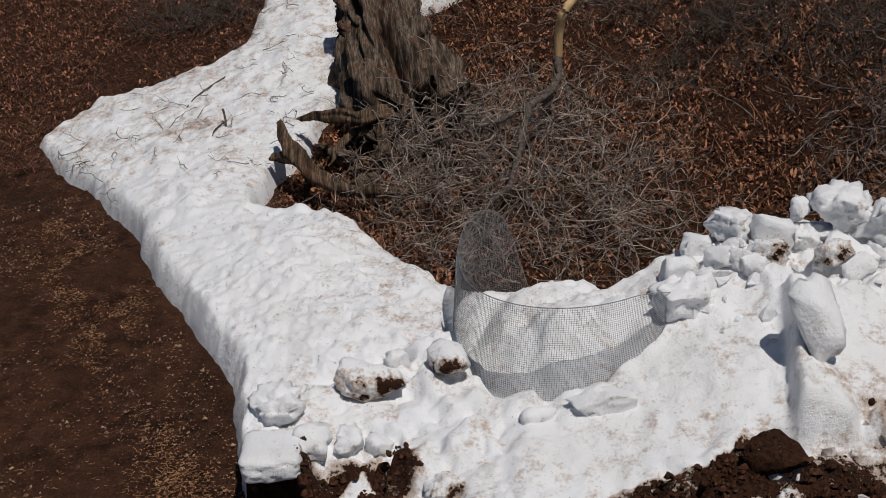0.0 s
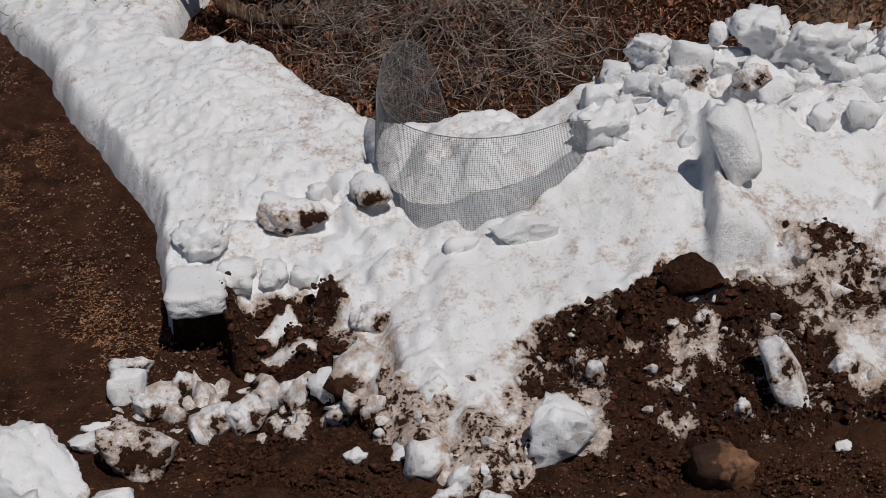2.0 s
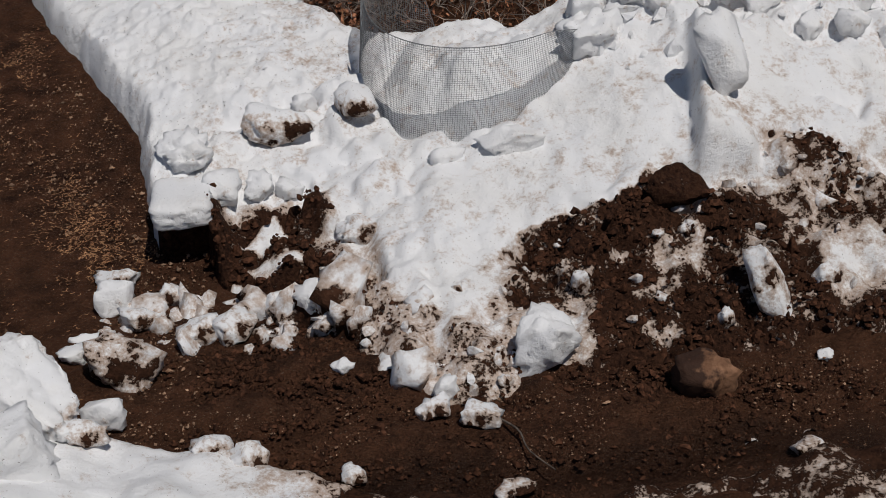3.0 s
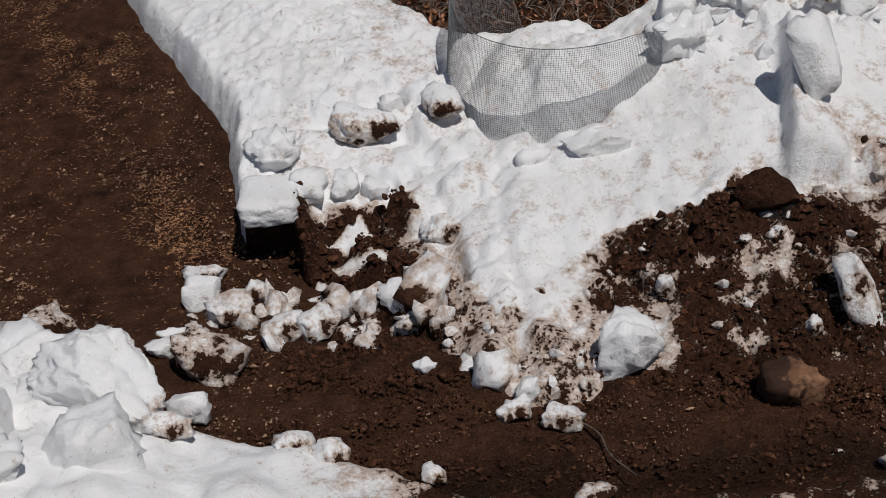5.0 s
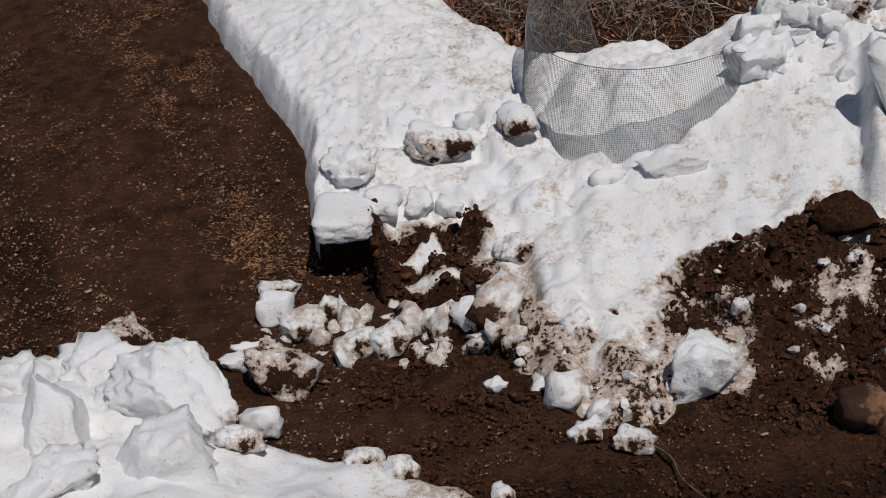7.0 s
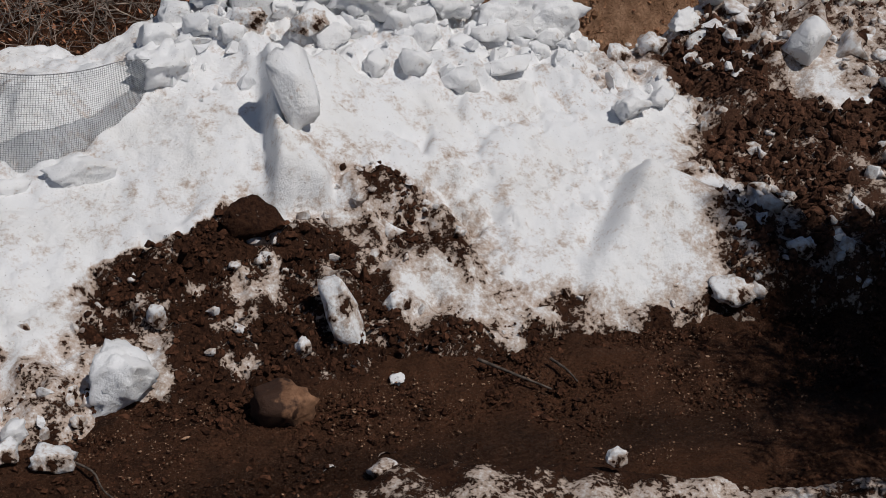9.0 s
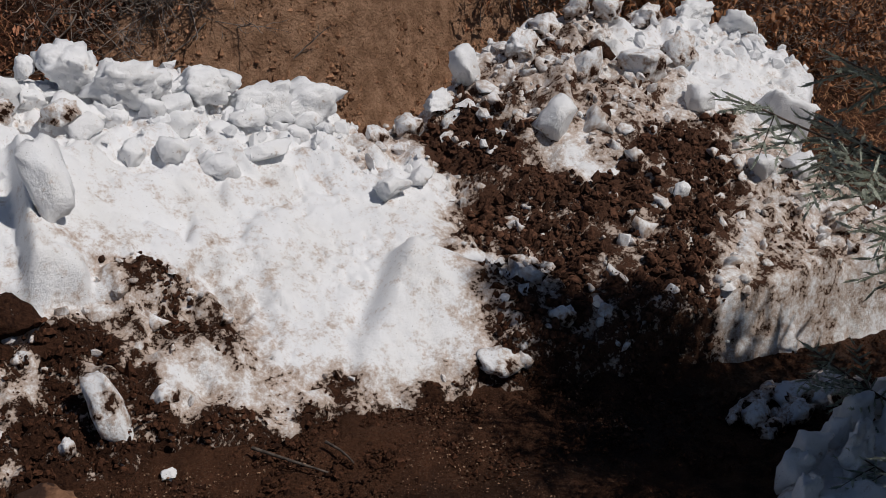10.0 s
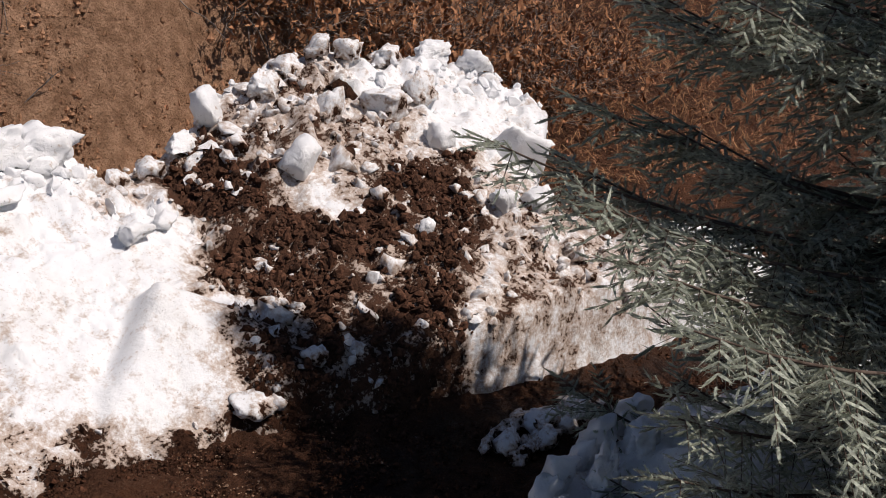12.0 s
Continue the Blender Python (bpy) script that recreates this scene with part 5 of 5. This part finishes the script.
x, y, r = scatter(32000, -3.0, 8.0, 3.2, 5.6, 74)
k = (snow_top(x, y) < ground(x, y)) & (fbm(x, y, 0.5, 3, 75) > -0.2)
x, y = x[k], y[k]
crumbs("mud_crumbs", "dark crumbs of mud along the track", "soil", x, y, ground(x, y) + 0.005, 0.015, M_CLOD, 76, 0, 0.65)
x, y, r = scatter(9000, -0.6, 4.4, 3.95, 5.0, 185)
k = (snow_top(x, y) < ground(x, y)) & (r.random(len(x)) < step(-0.25, 0.3, fbm(x, y, 0.25, 3, 186) + 1.2 * (y - 4.25)))
x, y = x[k], y[k]
crumbs("apron_clods", "dark crumbly soil clods at the foot of the bank", "soil", x, y, ground(x, y) + 0.004, 0.019, M_CLOD, 187, -1, 0.6)
x, y, r = scatter(5000, -1.2, 4.5, 3.5, 4.5, 180)
k = (snow_top(x, y) < ground(x, y)) & (fbm(x, y, 0.4, 3, 181) > 0.05)
x, y = x[k], y[k]
crumbs("ice_grit", "pale grains of ice and grit in mud", "gravel", x, y, ground(x, y) + 0.022, 0.010, M_PEBBLE, 182, 0, 0.4)
x, y, r = scatter(18000, -4.0, -0.6, 4.2, 10.0, 77)
k = inside(x, y, FIELD) < -0.02
x, y = x[k], y[k]
crumbs("gravel", "small brown pebbles on the dirt track", "gravel", x, y, ground(x, y) + 0.008, 0.013, M_PEBBLE, 78, 0, 0.5)
x, y, r = scatter(6500, -1.0, 9.0, 4.0, 7.1, 81)
d, crest = dirt_cover(x, y), np.interp(x, XS, CREST_Y)
rubble = step(-0.75, -0.25, y - crest) * step(1.4, 2, x)
mottled = step(0.05, 0.3, d) * step(0.6, 0.42, d) + 0.08 * step(0.5, 0.7, d)
k = (r.random(len(x)) < np.clip(0.22 * mottled + 0.5 * rubble, 0, 1)) & (bank(x, y) > 0.02)
x, y, d = x[k], y[k], d[k]
clean = d < 0.1
for name, pick, material, seed in (("snow_rubble", clean, M_CHUNK, 82), ("dirty_rubble", ~clean, M_DIRTY, 83)):
    crumbs(name, "small broken lumps of white snow" if name == "snow_rubble" else "small broken lumps of soiled snow", "snow",
           x[pick], y[pick], snow_top(x[pick], y[pick]) + 0.005, 0.055, material, seed, -1, 0.55)


x, y, r = scatter(420, 0.3, 6.0, 8.0, 13.5, 85)
lines = twig_lines(len(x), x, y, ground(x, y) + r.uniform(0.02, 0.12, len(x)), r.uniform(0.15, 0.7, len(x)), 0.12, 86)
lines[..., 2] = np.maximum(lines[..., 2], ground(lines[..., 0], lines[..., 1]) + 0.01)
tagged(new("fallen_twigs", twig_mesh("fallen_twigs", [(lines, 0.004, 0.002), (with_side_twigs(lines, 3, 87), 0.0024, 0.0012)], M_TWIG)),
       "fine dry twigs scattered over the leaf litter", "twigs", kind="stuff")


# ---- brush along the top of the cut ----
def hanging_brush():
    r = np.random.default_rng(91)
    for i, (cx, cy, spread) in enumerate(((3.5, 8.3, 0.6), (3.9, 8.3, 0.4), (7.0, 8.3, 0.45), (7.6, 8.2, 0.6), (8.3, 8.2, 0.7), (9.3, 8.1, 0.8), (10.4, 8.1, 0.8))):
        n = 130
        x, y = r.normal(cx, spread * 0.6, n), r.normal(cy, 0.3, n)
        heavy = 1.0 if i > 1 else 0.6
        main = twig_lines(n, x, y, ground(x, y) + 0.02, r.uniform(0.4, 1.0, n) * heavy, 0.5, 92 + i, heading=-math.pi / 2)
        side = with_side_twigs(main, 4, 192 + i)
        name = "oak_shrub"
        thing = tagged(new(name), "leggy oak shrub holding dead rust-orange leaves" if i > 1 else "bare brown shrub with roots over the cut", "shrub")
        tagged(part_mesh("stem_tangle", twig_mesh("stem_tangle", [(main, 0.006, 0.0025), (side, 0.0028, 0.0014)], M_TWIG), thing), kind="stuff")
        if i > 1:
            tips = np.vstack([side[:, -1], side[:, 3], side[:, 4], main[:, -1], main[:, 5]])
            tips = tips[r.random(len(tips)) < 0.85]
            before = set(bpy.data.objects)
            leaf_stuff("foliage", "dead rust-orange oak leaves", tips[:, 0], tips[:, 1], tips[:, 2], 0.062, M_OAK, 292 + i, 1.0)
            for ob in set(bpy.data.objects) - before:
                ob.parent = thing
                del ob["category"]
        # roots that hang down the cut face
        n = 26
        x = r.normal(cx, spread, n)
        y = np.full(n, 8.2) + r.normal(0, 0.12, n)
        roots = twig_lines(n, x, y, ground(x, y) + 0.03, r.uniform(0.25, 0.8, n), -0.9, 392 + i, heading=-math.pi / 2)
        roots[..., 2] = np.maximum(roots[..., 2], ground(roots[..., 0], roots[..., 1]) + 0.005)
        tagged(part_mesh("root_tangle", twig_mesh("root_tangle", [(roots, 0.0075, 0.003)], M_TWIG), thing), kind="stuff")


hanging_brush()
x, y, r = scatter(14000, 3.0, 7.6, 6.9, 8.3, 95)
k = r.random(len(x)) < step(-0.1, 0.4, fbm(x, y, 0.3, 3, 96)) * step(8.4, 7.4, y) + 0.1
x, y = x[k], y[k]
crumbs("clay_crumbs", "tan crumbs and stones on the cut face", "soil", x, y, ground(x, y) + 0.012, 0.026, M_CLAY, 97, 0, 0.7)


def single_twig(points, radius, text):
    v, f = tubes(bend(points, 14)[None], np.linspace(radius, radius * 0.5, 14)[None], 6)
    tagged(new("twig", mesh_of("twig", v, f, M_BRANCH)), text, "twig")


single_twig([(0.66, 4.22, 0.02), (0.72, 4.12, 0.03), (0.74, 4.0, 0.02), (0.82, 3.86, 0.02)], 0.006, "thin dark twig lying in the mud")
single_twig([(2.55, 4.38, 0.06), (2.68, 4.22, 0.05), (2.8, 4.1, 0.03)], 0.009, "short dark stick across the muddy rut")
single_twig([(2.9, 4.3, 0.05), (2.93, 4.2, 0.05), (2.95, 4.12, 0.03)], 0.008, "short dark stick across the muddy rut")
single_twig([(-1.15, 12.3, 1.34), (-1.0, 12.0, 1.34), (-1.3, 11.6, 1.22), (-1.6, 11.2, 1.1), (-1.7, 10.9, 1.0)], 0.012, "long brown dead branch lying on snow")


# ---- bare shrubs up the hillside ----
def bare_shrub(cx, cy, tall, seed):
    r = np.random.default_rng(seed)
    n = 60
    x, y = r.normal(cx, 0.22, n), r.normal(cy, 0.2, n)
    main = twig_lines(n, x, y, ground(x, y) - 0.01, r.uniform(0.5, 1.0, n) * tall, 0.9, seed + 1)
    main[..., 2] = np.maximum(main[..., 2], ground(main[..., 0], main[..., 1]) + 0.01)
    thing = tagged(new("bare_shrub"), "low leafless dark shrub on the leaf litter", "shrub", "bare shrubs on the hillside")
    tagged(part_mesh("stem_tangle", twig_mesh("stem_tangle", [(main, 0.006, 0.002), (with_side_twigs(main, 4, seed + 2), 0.003, 0.0014)], M_BRANCH), thing), kind="stuff")


for i, (sx, sy, tall) in enumerate(((2.85, 10.9, 0.5), (3.2, 10.0, 0.45), (3.5, 9.3, 0.4), (2.5, 11.9, 0.6), (3.25, 10.9, 0.5), (3.85, 9.8, 0.55), (2.3, 10.4, 0.4), (-2.0, 13.4, 0.6), (-1.5, 13.2, 0.5), (0.6, 12.9, 0.5),
                                    (8.0, 8.9, 0.6), (9.0, 9.0, 0.6), (10.2, 9.2, 0.6), (11.3, 9.3, 0.6), (3.9, 8.6, 0.4))):
    bare_shrub(sx, sy, tall, 600 + 7 * i)


# ---- the spruce ----
def needle_material():
    m = Nodes("spruce_needles", 0.55, 0.3)
    # sun and shade put into the colour: dark inner needles, pale bloomed tips
    col = m.mix(m.ramp(m.attr("lit_tone"), 0.1, 0.85), (0.115, 0.135, 0.098), (0.66, 0.70, 0.58))
    col = m.mix(m.ramp(m.noise(1.1, 3), 0.48, 0.66, 0.0, 0.4), col, (0.17, 0.19, 0.09))
    col = m.mix(1.0, col, m.mix(m.ramp(m.noise(60, 2), 0.35, 0.65), (0.65, 0.65, 0.65), (1.2, 1.2, 1.2)), "MULTIPLY")
    m.done(col)
    # needles let a little light through
    through_light = m.tree.nodes.new("ShaderNodeBsdfTranslucent")
    m.link(m.mix(0.5, col, (0.22, 0.27, 0.14)), through_light.inputs["Color"])
    both = m.tree.nodes.new("ShaderNodeMixShader")
    both.inputs[0].default_value = 0.28
    m.link(m.bsdf.outputs[0], both.inputs[1])
    m.link(through_light.outputs[0], both.inputs[2])
    m.link(both.outputs[0], m.tree.nodes["Material Output"].inputs["Surface"])
    return m.mat


def needle_shoots(base, heading, size, lit_tone, per, long, core, r):
    """Bottle-brush shoots: a slim body of close-set needles and a fringe of single ones."""
    n = len(base)
    ref = np.where(np.abs(heading[:, 2:3]) > 0.9, np.array([1.0, 0, 0]), np.array([0, 0, 1.0]))
    u = np.cross(heading, ref)
    u /= np.linalg.norm(u, axis=1, keepdims=True)
    w = np.cross(heading, u)
    # the body
    spots = np.array([0.0, 0.55, 1.0])
    lines = base[:, None] + heading[:, None] * (spots[None] * size[:, None])[..., None]
    bv, bf = tubes(lines, np.array([0.8, 1.0, 0.2])[None] * core * r.uniform(0.8, 1.2, (n, 1)), 3)
    # the fringe
    t = (np.arange(per) + 0.5) / per
    ang = (np.arange(per) * 2.4)[None] + r.uniform(0, 6.28, (n, 1))
    out = u[:, None] * np.cos(ang)[..., None] + w[:, None] * np.sin(ang)[..., None]
    root = base[:, None] + heading[:, None] * (t[None] * size[:, None])[..., None]
    needle = out + heading[:, None] * (0.5 + 0.7 * t**2)[None, :, None]
    tip = root + needle * long * (1 - 0.25 * t**3)[None, :, None] * r.uniform(0.8, 1.15, (n, per, 1))
    wide = np.cross(needle, heading[:, None])
    wide /= np.linalg.norm(wide, axis=2, keepdims=True) + 1e-9
    fv = np.stack([root - wide * long * 0.12, root + wide * long * 0.12, tip], 2).reshape(-1, 3)
    ff = np.arange(len(fv)).reshape(-1, 3)
    # body colour darkened against the fringe, as the shaded core of the shoot
    return bv, bf, np.repeat(lit_tone * 0.7, 9), fv, ff, np.repeat(lit_tone, per * 3)


def spruce(px, py, height, seed):
    r = np.random.default_rng(seed)
    thing = tagged(new("spruce_tree"), "blue-green spruce with dense drooping boughs", "tree")
    thing.matrix_world = pose(px, py, 0)
    line = bend([(0, 0, -0.1), (0.02, 0.01, height * 0.5), (0, 0, height)], 30)
    v, f = tubes(line[None], np.linspace(0.14, 0.012, 30)[None], 14)
    v = v + 0.012 * np.array([noise.noise_vector(Vector((q[0] * 9, q[1] * 9, q[2] * 3))) for q in v])
    part_mesh("trunk", mesh_of("trunk", v, f, M_BARK), thing)
    limbs, twigs = [], []
    shoots = {True: [], False: []}
    z = 0.4
    while z < height - 0.15:
        s = z / height
        n = 10 if z < 1.2 else 13 if z < 3.4 else 8
        a0 = r.uniform(0, 6.28)
        for i in range(n):
            a = (a0 + i * 2 * math.pi / n + r.normal(0, 0.2)) % (2 * math.pi)
            to_track = math.radians(60) < a < math.radians(165)
            if math.radians(30) < a < math.radians(108):
                low = 0.65 if z < 3.6 else 0.8
            else:
                low = 0.74 if z < 1.6 and to_track else 0.8 if z < 1.6 and a < math.radians(186) else 1.0
            reach = np.interp(z, [0.4, 1.5, 2.4, 3.2, 3.8, 4.5, 6.0, height], [3.4, 3.1, 2.65, 2.2, 1.8, 1.35, 0.8, 0.1])
            if math.radians(160) < a < math.radians(230):
                low *= 1.0 if 1.2 < z < 1.7 and a < math.radians(194) else 0.74
            length = max(0.2, float(reach) * r.uniform(0.74, 1.03) * low)
            k = 14
            t = np.linspace(0, 1, k)
            droop = (0.30 - 0.90 * (1 - s)) * t + 0.70 * (1 - s) * t**2.3
            bz = z + r.normal(0, 0.08) + length * 0.42 * droop
            side = r.normal(0, 0.12) * t**2 * length
            bl = np.stack([np.cos(a) * length * t - np.sin(a) * side, np.sin(a) * length * t + np.cos(a) * side, np.maximum(bz, 0.12)], -1)
            limbs.append(bl)
            tang = np.gradient(bl, axis=0)
            tang /= np.linalg.norm(tang, axis=1, keepdims=True)
            across = np.cross(tang, (0, 0, 1.0))
            across /= np.linalg.norm(across, axis=1, keepdims=True)
            # fine shoots on the side of the crown that faces the track, coarse ones elsewhere
            fine = bool(z < 3.6 and math.radians(108) < a < math.radians(224))
            for q in np.arange(0.18, 1.0, (0.092 if fine else 0.26) / length):
                q = min(0.98, q + r.uniform(-0.02, 0.02))
                u = q * (k - 1)
                i0 = min(int(u), k - 2)
                at = bl[i0] + (bl[i0 + 1] - bl[i0]) * (u - i0)
                for sgn in (-1, 1):
                    tl = min(length, 2.4) * 0.30 * (1.02 - q) ** 0.5 * r.uniform(0.5, 1.15) + 0.08
                    d = tang[i0] * r.uniform(0.35, 0.85) + across[i0] * sgn * 0.85 + np.array([0, 0, -0.36 + r.normal(0, 0.30)])
                    d /= np.linalg.norm(d)
                    w = np.linspace(0, tl, 5)
                    twigs.append(at + d * w[:, None] + np.array([0, 0, -0.25])[None] * (w[:, None] ** 1.6))
                    m = max(1, int(tl / (0.055 if fine else 0.16)))
                    flat = np.cross(d, (0, 0, 1.0))
                    for h in range(m + 1):
                        w = tl * h / m
                        start = at + d * w + np.array([0, 0, -0.25 * w**1.6])
                        nd = d + np.array([0, 0, -0.22 * w**0.6])
                        for fork in ((0,) if h == m else (-1, 1)):
                            dd = nd + flat * 1.0 * fork + r.normal(0, 0.22, 3)
                            long = (r.uniform(0.065, 0.095) * (1.15 - 0.35 * h / m)) if fine else r.uniform(0.15, 0.23)
                            # colour brightens outward along bough and twig, painting light on the tips
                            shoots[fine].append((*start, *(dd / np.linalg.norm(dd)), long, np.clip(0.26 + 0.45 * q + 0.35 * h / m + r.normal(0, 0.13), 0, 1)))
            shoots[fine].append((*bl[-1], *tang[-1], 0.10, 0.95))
        z += (0.20 if z < 1.2 else 0.155 if z < 3.1 else 0.27) + 0.04 * r.random()
    for bl in limbs:
        v, f = tubes(bl[None], np.linspace(0.020, 0.004, 14)[None], 5)
        part_mesh("bough", mesh_of("bough", v, f, M_BARK), thing)
    twigs = [tw for tw in twigs if tw[0][2] < 3.2 and tw[0][1] > -1.2]
    v, f = tubes(np.array(twigs), np.linspace(0.0035, 0.0015, 5)[None] * np.ones((len(twigs), 1)), 3)
    tagged(part_mesh("twig_wood", mesh_of("twig_wood", v, f, M_BARK), thing), kind="stuff")
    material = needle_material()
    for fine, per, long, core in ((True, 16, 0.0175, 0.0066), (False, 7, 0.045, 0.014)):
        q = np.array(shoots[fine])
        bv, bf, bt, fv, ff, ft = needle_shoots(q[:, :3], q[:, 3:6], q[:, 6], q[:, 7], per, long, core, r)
        crown = part_mesh("crown", mesh_of("crown", np.vstack([bv, fv]), [bf, ff + len(bv)], material, False, {"lit_tone": np.concatenate([bt, ft])}), thing)
        tagged(crown, kind="stuff")


spruce(6.40, 1.30, 8.8, 5)
